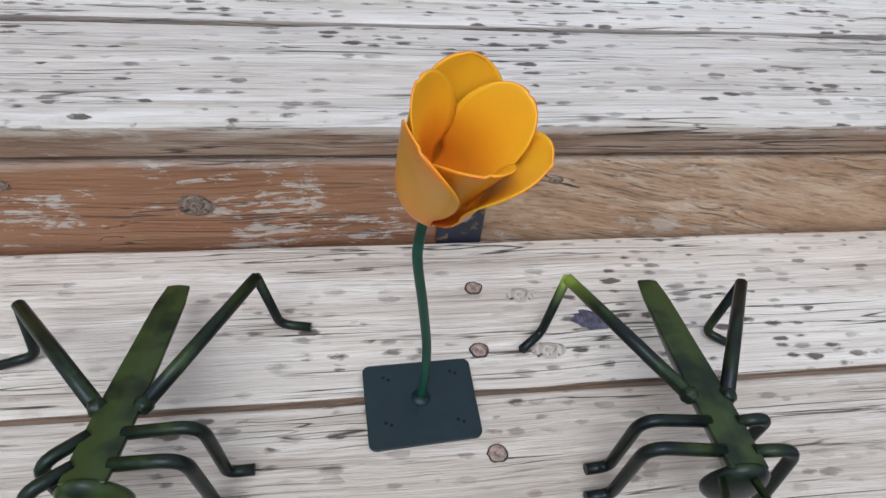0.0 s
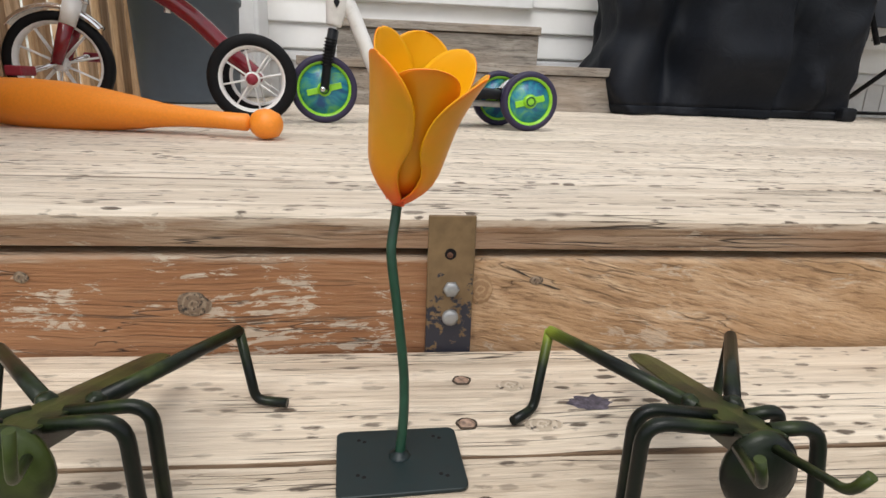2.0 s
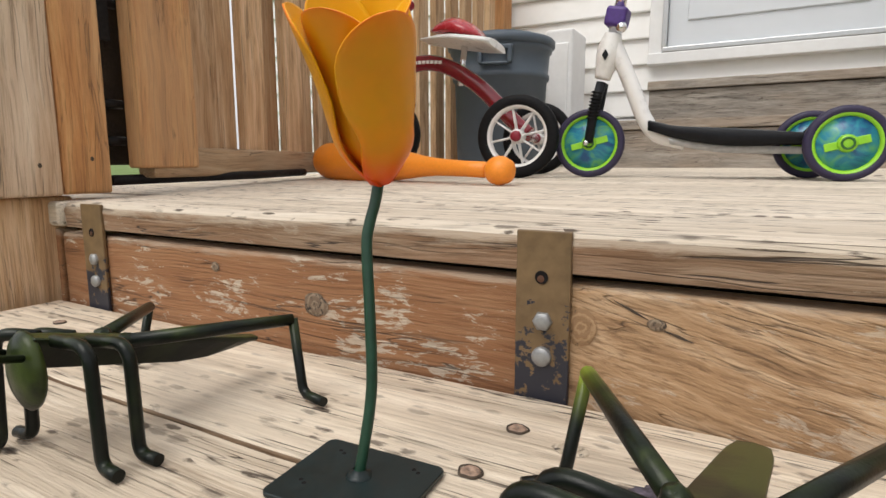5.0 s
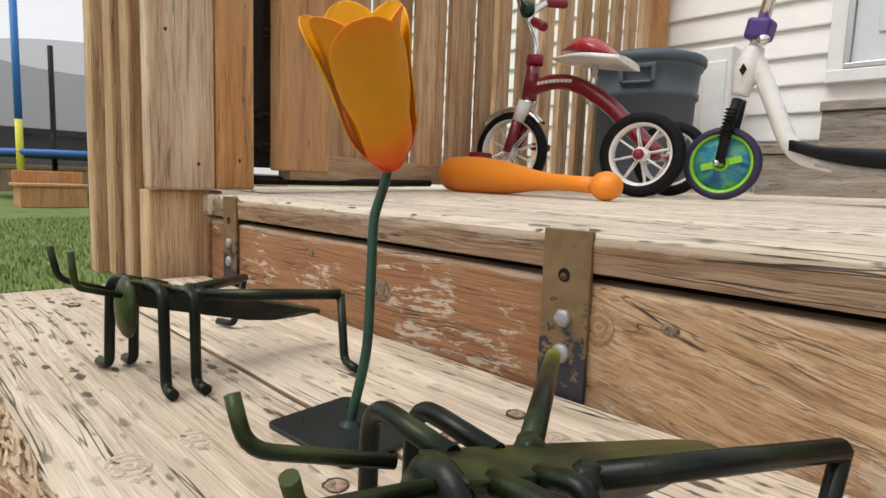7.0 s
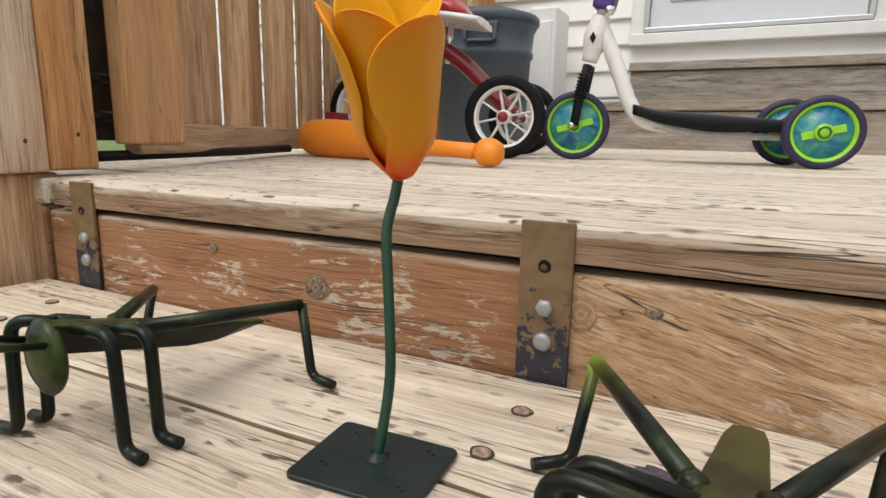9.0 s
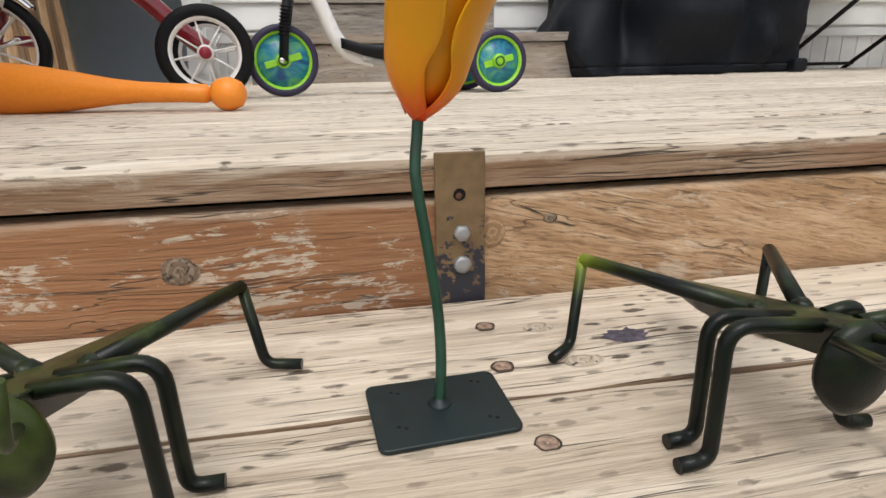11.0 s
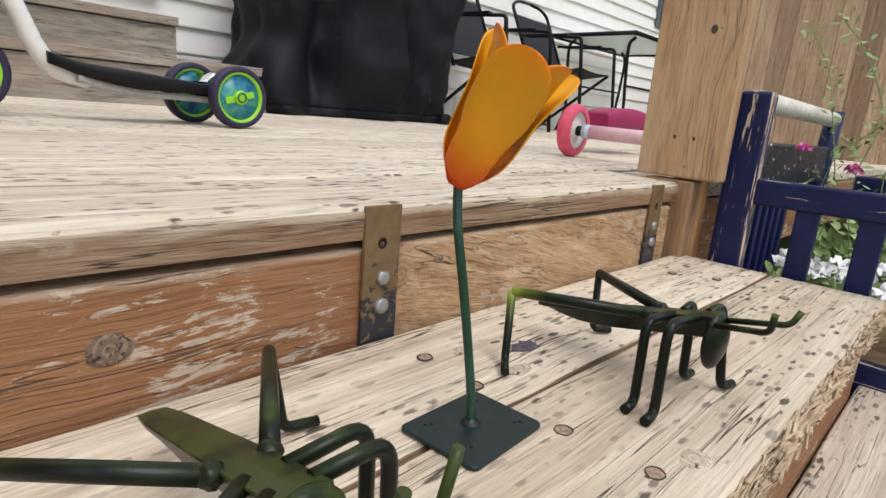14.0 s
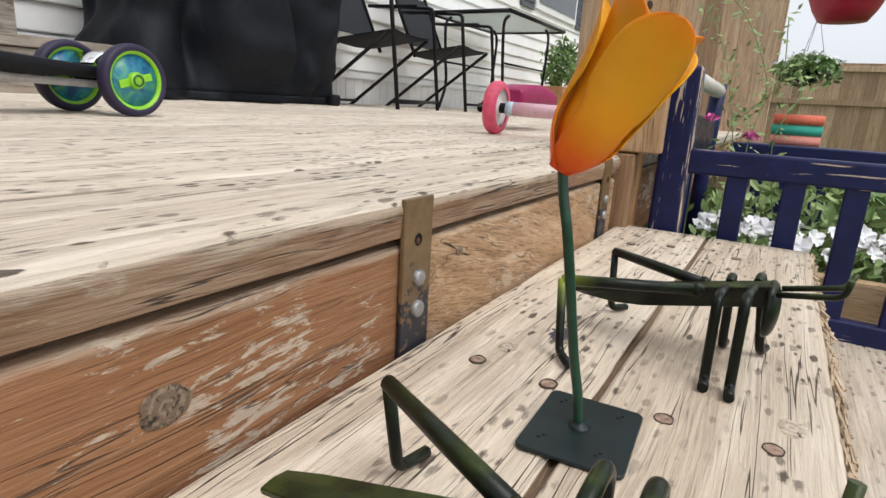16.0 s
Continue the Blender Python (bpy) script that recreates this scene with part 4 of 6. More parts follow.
hopper((-0.264, -0.277, 0.09), (-0.259, -0.09, 0.04),
       [(0.30, -1, (-0.187, -0.109, 0.070), (-0.176, -0.111, 0.006), (-0.149, -0.116, 0.0055)), (0.30, 1, (-0.365, -0.122, 0.062), (-0.372, -0.132, 0.006), (-0.398, -0.14, 0.0055))],
       [(0.19, -1, (-0.205, -0.243, 0.084), (-0.203, -0.243, 0.006), (-0.184, -0.242, 0.0055)), (0.07, -1, (-0.21, -0.266, 0.088), (-0.207, -0.266, 0.006), (-0.188, -0.267, 0.0055)),
        (0.19, 1, (-0.296, -0.262, 0.084), (-0.297, -0.264, 0.006), (-0.315, -0.266, 0.0055)), (0.07, 1, (-0.297, -0.281, 0.088), (-0.298, -0.284, 0.006), (-0.318, -0.287, 0.0055))],
       [((-0.25, -0.286, 0.079), (-0.234, -0.322, 0.092), (-0.229, -0.325, 0.121)), ((-0.273, -0.286, 0.079), (-0.268, -0.326, 0.094), (-0.263, -0.332, 0.122))], face=LITFACE)
hopper((0.145, -0.300, 0.09), (0.164, -0.105, 0.042),
       [(0.30, 1, (0.072, -0.126, 0.075), (0.0615, -0.134, 0.006), (0.04, -0.151, 0.0055)), (0.30, -1, (0.228, -0.137, 0.074), (0.222, -0.142, 0.006), (0.24, -0.156, 0.0055))],
       [(0.19, 1, (0.088, -0.26, 0.084), (0.087, -0.261, 0.006), (0.068, -0.262, 0.0055)), (0.07, 1, (0.083, -0.281, 0.088), (0.082, -0.282, 0.006), (0.062, -0.283, 0.0055)),
        (0.19, -1, (0.18, -0.265, 0.084), (0.182, -0.267, 0.006), (0.2, -0.269, 0.0055)), (0.07, -1, (0.186, -0.29, 0.088), (0.19, -0.301, 0.006), (0.209, -0.306, 0.0055))],
       [((0.126, -0.304, 0.085), (0.1076, -0.3495, 0.097), (0.1016, -0.3511, 0.114)), ((0.147, -0.307, 0.086), (0.1475, -0.3545, 0.0965), (0.151, -0.3595, 0.1095))], limed=0)


# ---- toys on the deck ----
ORANGE = painted("orange_plastic", (0.86, 0.27, 0.02), 0.45, 0, 0.05, 200, 0.12)
RUBBER = painted("black_rubber", (0.005, 0.005, 0.006), 0.6, 0, 0.2, 150, 0.15)
REDP = painted("red_enamel", (0.2, 0.008, 0.018), 0.22, 0, 0.1, 20, 0.02, 0.5)
WHITEP = painted("white_enamel", (0.8, 0.79, 0.78), 0.3, 0, 0.03, 30, 0.02, 0.3)
CHROME = painted("chrome", (0.75, 0.75, 0.76), 0.12, 1.0, 0.03, 40, 0.02)
LIMEP = painted("lime_plastic", (0.27, 0.62, 0.03), 0.35, 0, 0.08, 40, 0.05)
DARKGREEN = painted("dark_green_plastic", (0.02, 0.12, 0.02), 0.4)
PURPLE = painted("purple_rubber", (0.022, 0.016, 0.05), 0.55, 0, 0.15, 80, 0.1)
BLACKP = painted("black_plastic", (0.009, 0.01, 0.013), 0.45, 0, 0.2, 80, 0.1)
GREYP = painted("grey_plastic", (0.08, 0.105, 0.135), 0.5, 0, 0.06, 30, 0.06)
REDG = painted("red_grip", (0.25, 0.012, 0.03), 0.5, 0, 0.1, 60, 0.1)
PINK = painted("pink_rubber", (0.72, 0.09, 0.17), 0.5, 0, 0.12, 60, 0.08)
PALEPINK = painted("pale_pink_enamel", (0.8, 0.52, 0.6), 0.4, 0, 0.08, 60, 0.05)
MAGENTA = painted("magenta_plastic", (0.3, 0.006, 0.085), 0.5, 0, 0.1, 50, 0.05)


def swirl_material():
    m, n, l, b = nodes_of("swirled_disc", 0.3)
    f = noise_of(n, l, texcoord(n, l, (1, 1, 1)), 22, 3, 0.5, 1.5)
    col = ramp(n, l, f, [(0.35, (0.02, 0.09, 0.25)), (0.5, (0.03, 0.25, 0.36)), (0.66, (0.13, 0.4, 0.2))])
    l.new(col, b.inputs["Base Color"])
    return m


SWIRL = swirl_material()

bat = thing("toy_bat", "orange plastic toy baseball bat lying on the deck", "bat", (-0.6, 0.65, deck_z(0.65)))
A, B = Vector((-0.292, 0.583, deck_z(0.583) + 0.029)), Vector((-0.875, 0.725, deck_z(0.725) + 0.049))
bm = bmesh.new()
L = (B - A).length
prof = [(0, -0.029), (0.012, -0.0285), (0.022, -0.022), (0.0285, -0.006), (0.029, 0.004), (0.026, 0.017), (0.019, 0.026), (0.0165, 0.04), (0.0165, 0.09), (0.0185, 0.16), (0.023, 0.21), (0.033, 0.275), (0.043, 0.35), (0.0485, 0.43), (0.049, 0.5), (0.046, 0.56), (0.038, L - 0.02), (0.026, L - 0.006), (0.012, L), (0, L + 0.001)]
add_lathe(bm, [(0, 0.024)] + prof[7:], 32, aim(A, B - A))
part("barrel", bm, ORANGE, bat)
bm = bmesh.new()
add_lathe(bm, prof[:7] + [(0, 0.026)], 32, aim(A, B - A))
part("knob", bm, ORANGE, bat)


def wheel(parent, name, at, axis, r, width, tyre_mat, tyre_r, rim=None, disc=None, spokes=0, hub=None, hubcap=None):
    """Tyre with rim, spokes or disc, and hub, about an axle direction."""
    m = aim(at, axis)
    R = r - tyre_r
    bm = bmesh.new()
    pts = []
    n1, n2 = 40, 12
    for i in range(n1):
        a = 2 * math.pi * i / n1
        ring = []
        for j in range(n2):
            b = 2 * math.pi * j / n2
            rr = R + tyre_r * math.copysign(abs(math.cos(b)) ** 0.8, math.cos(b))
            ring.append(bm.verts.new((rr * math.cos(a), rr * math.sin(a), width / 2 * math.copysign(abs(math.sin(b)) ** 0.6, math.sin(b)))))
        pts.append(ring)
    for i in range(n1):
        for j in range(n2):
            f = bm.faces.new((pts[i][j], pts[(i + 1) % n1][j], pts[(i + 1) % n1][(j + 1) % n2], pts[i][(j + 1) % n2]))
            f.smooth = True
    bmesh.ops.transform(bm, matrix=m, verts=bm.verts)
    w = part(name, bm, tyre_mat, parent)
    ri = R - tyre_r * 0.75
    if rim:
        bm = bmesh.new()
        add_lathe(bm, [(ri + 0.006, -width * 0.42), (ri - 0.001, -width * 0.42), (ri - 0.006, -width * 0.25), (ri - 0.006, width * 0.25), (ri - 0.001, width * 0.42), (ri + 0.006, width * 0.42)], 40, m)
        part("rim", bm, rim, w)
    if spokes:
        bm = bmesh.new()
        for k in range(spokes):
            a = 2 * math.pi * k / spokes + 0.2
            for s in (-1, 1):
                add_tube(bm, [m @ Vector((0.012 * math.cos(a), 0.012 * math.sin(a), s * width * 0.3)), m @ Vector((ri * math.cos(a), ri * math.sin(a), s * width * 0.12))], 0.0022, 6)
        part("spokes", bm, rim, w)
    if disc:
        bm = bmesh.new()
        add_lathe(bm, [(0, -0.006), (ri - 0.004, -0.006), (ri - 0.004, 0.006), (0, 0.006)], 36, m)
        part("disc", bm, disc, w)
        for k in range(2):
            a = math.pi * k + 0.25
            bm = bmesh.new()
            vs = add_box(bm, (ri * 0.62, 0.016, 0.004), (ri * 0.36, 0, 0), 0.0015)
            bmesh.ops.transform(bm, matrix=m @ Matrix.Translation((0, 0, 0.009)) @ Matrix.Rotation(a, 4, "Z"), verts=vs)
            part("fin", bm, rim, w)
    if hub:
        bm = bmesh.new()
        add_lathe(bm, [(0, -width * 0.6), (0.016, -width * 0.6), (0.018, -width * 0.4), (0.018, width * 0.4), (0.016, width * 0.6), (0, width * 0.6)], 18, m)
        part("hub", bm, hub, w)
        if disc:
            bm = bmesh.new()
            add_lathe(bm, [(0.0085, 0.0), (0.009, 0.0015), (0.0125, 0.0015), (0.013, 0.0)], 18, m @ Matrix.Translation((0, 0, width * 0.6)))
            part("bearing_ring", bm, DARKGREEN, w, "dark green bearing ring")
    if hubcap:
        bm = bmesh.new()
        add_lathe(bm, [(0.0135, 0), (0.013, 0.008), (0.008, 0.0125), (0, 0.0135)], 16, m @ Matrix.Translation((0, 0, width * 0.58)))
        part("hubcap", bm, hubcap, w)
    return w


# red tricycle
trike = thing("tricycle", "red and white child's tricycle with black tyres", "tricycle", (-0.62, 1.03, deck_z(1.03)))
N = Vector((-0.383, 0.905, deck_z(0.905) + 0.104))
F = Vector((-0.862, 1.0, deck_z(1.0) + 0.122))
hd, ax = Vector((-0.988, -0.15, 0)), Vector((0.15, -0.988, 0))
FARW = N - ax * 0.26
FARW.z = deck_z(FARW.y) + 0.104
wheel(trike, "rear_wheel", N, ax, 0.104, 0.036, RUBBER, 0.0165, WHITEP, None, 8, WHITEP, REDG)
wheel(trike, "rear_wheel", FARW, ax, 0.104, 0.036, RUBBER, 0.0165, WHITEP, None, 8, WHITEP, REDG)
wheel(trike, "front_wheel", F, ax, 0.122, 0.034, RUBBER, 0.014, WHITEP, None, 10, WHITEP, None)
MID = (N + FARW) / 2


# the frame lies in the plane of the front wheel
def tf(s, h, lat=0.0):
    mid = MID.lerp(F, s)
    return Vector((mid.x, mid.y, N.z + h)) + ax * lat


bm = bmesh.new()
add_tube(bm, [N + ax * -0.01, FARW + ax * 0.01], 0.012, 10)
part("rear_axle", bm, REDP, trike)
bm = bmesh.new()
add_tube(bm, spline([tf(0.0, 0.01), tf(0.1, 0.05), tf(0.3, 0.14), tf(0.5, 0.2), tf(0.68, 0.222), tf(0.86, 0.208)], 6), 0.0225, 16)
part("frame_tube", bm, REDP, trike)
bm = bmesh.new()
for k in range(9):
    q = tf(0.56 + 0.028 * k, 0.216 + 0.004 * math.sin(k * 0.35), 0.0226)
    add_box(bm, (0.01, 0.003, 0.009), q, 0.0005)
part("name_mark", bm, WHITEP, trike, "white lettering bars")
bm = bmesh.new()
add_tube(bm, [tf(0.882, 0.17), tf(0.85, 0.292)], 0.0235, 16)
part("head_tube", bm, REDP, trike)
bm = bmesh.new()
add_tube(bm, [tf(0.885, 0.163), tf(0.882, 0.173)], 0.026, 16)
part("headset_ring", bm, CHROME, trike, "chrome headset ring")
bm = bmesh.new()
for s in (-1, 1):
    add_tube(bm, [F + ax * 0.027 * s, tf(0.925, 0.112, 0.026 * s)], [0.013, 0.0175], 12)
part("fork", bm, REDP, trike)
bm = bmesh.new()
for s in (-1, 1):
    add_tube(bm, [tf(0.926, 0.108, 0.026 * s), tf(0.888, 0.168, 0.014 * s)], [0.0185, 0.021], 14)
part("fork_crown", bm, WHITEP, trike, "white painted fork crown")
bm = bmesh.new()
rows = []
for i in range(17):
    a = radians(20 + 100 * i / 16)
    c = F + hd * (-0.136 * math.cos(a + 0.35)) + Vector((0, 0, 0.136 * math.sin(a + 0.35)))
    rows.append([bm.verts.new(c + ax * w + (c - F).normalized() * b) for w, b in ((-0.022, -0.006), (-0.012, 0.002), (0, 0.004), (0.012, 0.002), (0.022, -0.006), (0.02, -0.009), (0, 0.001), (-0.02, -0.009))])
for a, b in zip(rows, rows[1:]):
    for k in range(8):
        bm.faces.new((a[k], a[(k + 1) % 8], b[(k + 1) % 8], b[k])).smooth = True
part("fender", bm, CHROME, trike, "chrome front fender")
bm = bmesh.new()
add_tube(bm, spline([tf(0.855, 0.27), tf(0.85, 0.335), tf(0.9, 0.39, 0.0), tf(0.93, 0.44, 0.03), tf(0.89, 0.49, 0.1)], 6), 0.0105, 12)
add_tube(bm, spline([tf(0.9, 0.39), tf(0.93, 0.44, -0.03), tf(0.89, 0.49, -0.1)], 6), 0.0105, 12)
part("handlebar", bm, CHROME, trike, "chrome handlebar")
for a, b in ((tf(0.895, 0.486, 0.09), tf(0.81, 0.492, 0.16)), (tf(0.895, 0.486, -0.09), tf(0.81, 0.492, -0.16)), (tf(0.85, 0.4, 0.02), tf(0.73, 0.368, 0.05))):
    bm = bmesh.new()
    add_tube(bm, [a, a.lerp(b, 0.1), a.lerp(b, 0.95), b], [0.012, 0.0135, 0.0135, 0.011], 10)
    part("grip", bm, REDG, trike, "dark red rubber grip")
bm = bmesh.new()
add_lathe(bm, [(0, 0.024), (0.012, 0.021), (0.021, 0.012), (0.024, 0), (0.02, -0.008), (0, -0.01)], 18, aim(tf(0.885, 0.432, 0.03), ax))
part("bell", bm, painted("bell_green", (0.02, 0.06, 0.05), 0.25, 0.7), trike, "dark green bell")
bm = bmesh.new()
add_tube(bm, [tf(0.846, 0.305), tf(0.85, 0.278)], 0.026, 16)
part("collar", bm, REDG, trike)


def seat_shape(bm, k, z0, z1, s0, s1, hump):
    """A saddle from nose to tail: narrow in front, wide behind."""
    rows = []
    for i in range(13):
        t = i / 12
        hw = k * (0.03 + 0.075 * math.sin(math.pi * min(1, 0.08 + t * 0.62)) ** 1.2)
        c0 = tf(s0 + (s1 - s0) * t, 0)
        rows.append([bm.verts.new(c0 + ax * (hw * u) + Vector((0, 0, z0 + (z1 - z0) * w * min(1.0, 0.3 + 1.6 * t) + hump * math.sin(math.pi * t) ** 0.6 * (1 - 0.6 * u * u) * w + 0.014 - 0.036 * t))) for u, w in ((-1, 0.15), (-0.85, 0.8), (-0.4, 1), (0, 1), (0.4, 1), (0.85, 0.8), (1, 0.15), (0.8, 0), (-0.8, 0))])
    for a, b in zip(rows, rows[1:]):
        for j in range(9):
            bm.faces.new((a[j], a[(j + 1) % 9], b[(j + 1) % 9], b[j])).smooth = True
    bm.faces.new(rows[0])
    bm.faces.new(list(reversed(rows[-1])))


bm = bmesh.new()
seat_shape(bm, 1.0, 0.264, 0.284, 0.68, 0.2, 0.0)
seat = part("seat", bm, WHITEP, trike, "white saddle with red top")
bm = bmesh.new()
seat_shape(bm, 0.8, 0.286, 0.296, 0.62, 0.28, 0.042)
part("seat_pad", bm, painted("red_vinyl", (0.42, 0.015, 0.03), 0.25, 0, 0.05, 30, 0.02, 0.4), seat, "glossy red seat top")
bm = bmesh.new()
add_tube(bm, [tf(0.44, 0.15), tf(0.41, 0.27)], 0.009, 8)
part("seat_post", bm, CHROME, trike)
for s in (-1, 1):
    bm = bmesh.new()
    add_tube(bm, [F + ax * 0.03 * s, F + ax * 0.03 * s + hd * (0.05 * s) + Vector((0, 0, -0.02 * s)), F + ax * 0.06 * s + hd * (0.05 * s) + Vector((0, 0, -0.02 * s))], 0.006, 8)
    pd = part("crank", bm, CHROME, trike)
    bm = bmesh.new()
    vs = add_box(bm, (0.08, 0.035, 0.022), (0, 0, 0), 0.004)
    bmesh.ops.transform(bm, matrix=aim(F + ax * 0.1 * s + hd * (0.05 * s) + Vector((0, 0, -0.02 * s)), (0, 0, 1), math.atan2(ax.y, ax.x)), verts=vs)
    part("pedal", bm, REDG, pd)

# three-wheeled scooter
sc = thing("kick_scooter", "white and black kick scooter with green and purple wheels", "scooter", (0.05, 0.98, deck_z(0.98)))
SF = Vector((-0.222, 0.985, deck_z(0.985) + 0.085))
wheel(sc, "front_wheel", SF, (0.14, -1, 0), 0.085, 0.03, PURPLE, 0.010, LIMEP, SWIRL, 0, LIMEP, None)
for p in ((0.303, 0.925), (0.252, 1.072)):
    wheel(sc, "rear_wheel", Vector((*p, deck_z(p[1]) + 0.075)), (0.1, -1, 0), 0.075, 0.03, PURPLE, 0.009, LIMEP, SWIRL, 0, LIMEP, None)
bm = bmesh.new()
NECK = Vector((-0.196, 0.985, 0.405))
for s in (-1, 1):
    add_tube(bm, [SF + Vector((0.003 * s, -0.024 * s, 0)), SF.lerp(NECK, 0.5) + Vector((0, -0.024 * s, 0)), NECK + Vector((0, -0.008 * s, -0.01))], [0.011, 0.011, 0.013], 10)
part("fork", bm, BLACKP, sc)
bm = bmesh.new()
for k in range(9):
    q = SF.lerp(NECK, 0.38 + 0.05 * k) + Vector((0, -0.024, 0))
    add_lathe(bm, [(0.0115, -0.0025), (0.0155, 0), (0.0115, 0.0025)], 14, aim(q, NECK - SF))
part("spring_boot", bm, RUBBER, sc, "ribbed black fork boot")
bm = bmesh.new()
add_lathe(bm, [(0, -0.006), (0.007, -0.006), (0.007, 0.003), (0.004, 0.006), (0, 0.006)], 12, aim(SF + Vector((0, -0.036, 0)), (0, -1, 0)))
part("axle_nut", bm, CHROME, sc)
TOP = Vector((-0.174, 0.985, 0.51))
bm = bmesh.new()
add_tube(bm, spline([NECK, NECK.lerp(TOP, 0.35), NECK.lerp(TOP, 0.7), TOP], 4), [0.019, 0.02, 0.022, 0.024, 0.026, 0.028, 0.029, 0.029, 0.028, 0.026, 0.024, 0.022, 0.02], 16)
add_tube(bm, spline([TOP + Vector((0.0, 0, -0.02)), Vector((-0.15, 0.985, 0.44)), Vector((-0.12, 0.987, 0.37)), Vector((-0.094, 0.99, 0.308)), Vector((-0.062, 0.992, 0.268)), Vector((0.0, 0.994, 0.25))], 5), 0.0185, 14)
part("frame", bm, WHITEP, sc, "white tubular scooter frame")
bm = bmesh.new()
vs = add_box(bm, (0.014, 0.003, 0.014), (0, 0, 0), 0.001)
bmesh.ops.transform(bm, matrix=Matrix.Translation(NECK.lerp(TOP, 0.5) + Vector((0, -0.029, 0))) @ Matrix.Diagonal((0.8, 1, 1.4, 1)) @ Matrix.Rotation(radians(45), 4, "Y"), verts=vs)
part("badge", bm, BLACKP, sc)
bm = bmesh.new()
vs = add_box(bm, (0.055, 0.05, 0.045), (0, 0, 0), 0.008, 3)
bmesh.ops.transform(bm, matrix=aim(TOP + Vector((0.008, 0, 0.035)), TOP - NECK), verts=vs)
cl = part("clamp", bm, painted("purple_plastic", (0.07, 0.03, 0.2), 0.4), sc, "purple stem clamp")
bm = bmesh.new()
add_lathe(bm, [(0, -0.012), (0.011, -0.01), (0.013, 0.004), (0.009, 0.012), (0, 0.014)], 14, aim(TOP + Vector((0.024, -0.03, 0.005)), (0.3, -1, 0)))
part("clamp_bolt", bm, CHROME, cl)
bm = bmesh.new()
STEM = TOP + (TOP - NECK).normalized() * 0.42
add_tube(bm, [TOP, STEM], 0.013, 12)
add_tube(bm, [STEM + Vector((0, -0.2, 0)), STEM + Vector((0, 0.2, 0))], 0.012, 10)
part("handlebar", bm, CHROME, sc, "chrome scooter stem and handlebar")
for s in (-1, 1):
    bm = bmesh.new()
    add_tube(bm, [STEM + Vector((0, 0.1 * s, 0)), STEM + Vector((0, 0.205 * s, 0))], 0.016, 10)
    part("grip", bm, PURPLE, sc)
# footboard
bm = bmesh.new()
rows = []
for i in range(15):
    t = i / 14
    x = -0.08 + 0.34 * t
    z = 0.3 - 0.012 * min(1, t * 6) - 0.026 * t
    hw = 0.03 + 0.035 * min(1, t * 2.5)
    th = 0.022 + 0.012 * math.sin(math.pi * t) ** 2
    yc = 0.985 + 0.012 * t
    rows.append([bm.verts.new((x, yc + u * hw, z - w * th)) for u, w in ((-1, 0.1), (-0.9, 0), (0, -0.15), (0.9, 0), (1, 0.1), (0.85, 1), (-0.85, 1))])
for a, b in zip(rows, rows[1:]):
    for j in range(7):
        bm.faces.new((a[j], a[(j + 1) % 7], b[(j + 1) % 7], b[j])).smooth = True
bm.faces.new(rows[0])
bm.faces.new(list(reversed(rows[-1])))
part("footboard", bm, BLACKP, sc, "black ribbed footboard")
bm = bmesh.new()
rows = []
for i in range(11):
    t = i / 10
    x = -0.03 + 0.28 * t
    z = 0.262 - 0.018 * math.sin(math.pi / 2 * min(1, t * 2)) - 0.006 * t
    rows.append([bm.verts.new((x, 0.987 + 0.01 * t + u * 0.036, z - w * 0.015 - 0.002)) for u, w in ((-1, 0), (1, 0), (0.8, 1), (-0.8, 1))])
for a, b in zip(rows, rows[1:]):
    for j in range(4):
        bm.faces.new((a[j], a[(j + 1) % 4], b[(j + 1) % 4], b[j])).smooth = True
part("under_tray", bm, painted("grey_shell", (0.42, 0.42, 0.42), 0.45), sc, "pale grey lower deck shell")
bm = bmesh.new()
add_tube(bm, [(0.303, 0.93, deck_z(0.93) + 0.075), (0.252, 1.07, deck_z(1.07) + 0.075)], 0.008, 10)
part("rear_axle", bm, BLACKP, sc)
bm = bmesh.new()
rows = []
for i in range(9):
    a = radians(30 + 110 * i / 8)
    rows.append([bm.verts.new((0.277 - 0.06 * math.cos(a) * 0.8, 0.998 + u * 0.05, deck_z(1.0) + 0.075 + 0.05 * math.sin(a) + h)) for u, h in ((-1, 0), (1, 0), (1, 0.004), (-1, 0.004))])
for a, b in zip(rows, rows[1:]):
    for j in range(4):
        bm.faces.new((a[j], a[(j + 1) % 4], b[(j + 1) % 4], b[j])).smooth = True
part("rear_brake", bm, CHROME, sc, "shiny rear brake plate")

# bin with lid
bin_ = thing("waste_bin", "grey plastic wheeled waste bin with lid", "bin", (-0.775, 1.70, deck_z(1.70)))
zb = deck_z(1.70)
bm = bmesh.new()
add_lathe(bm, [(0, 0), (0.165, 0), (0.17, 0.01), (0.182, 0.34), (0.19, 0.342), (0.192, 0.36), (0.186, 0.365), (0.192, 0.44), (0.2, 0.445), (0.202, 0.47), (0.196, 0.475), (0, 0.475)], 40, Matrix.Translation((-0.775, 1.70, zb)))
body = part("bin_body", bm, GREYP, bin_)
bm = bmesh.new()
add_lathe(bm, [(0.202, 0.462), (0.211, 0.464), (0.212, 0.486), (0.203, 0.495), (0.16, 0.498), (0.15, 0.512), (0.06, 0.52), (0, 0.521)], 40, Matrix.Translation((-0.775, 1.70, zb)))
part("lid", bm, GREYP, bin_, "grey domed bin lid")
bm = bmesh.new()
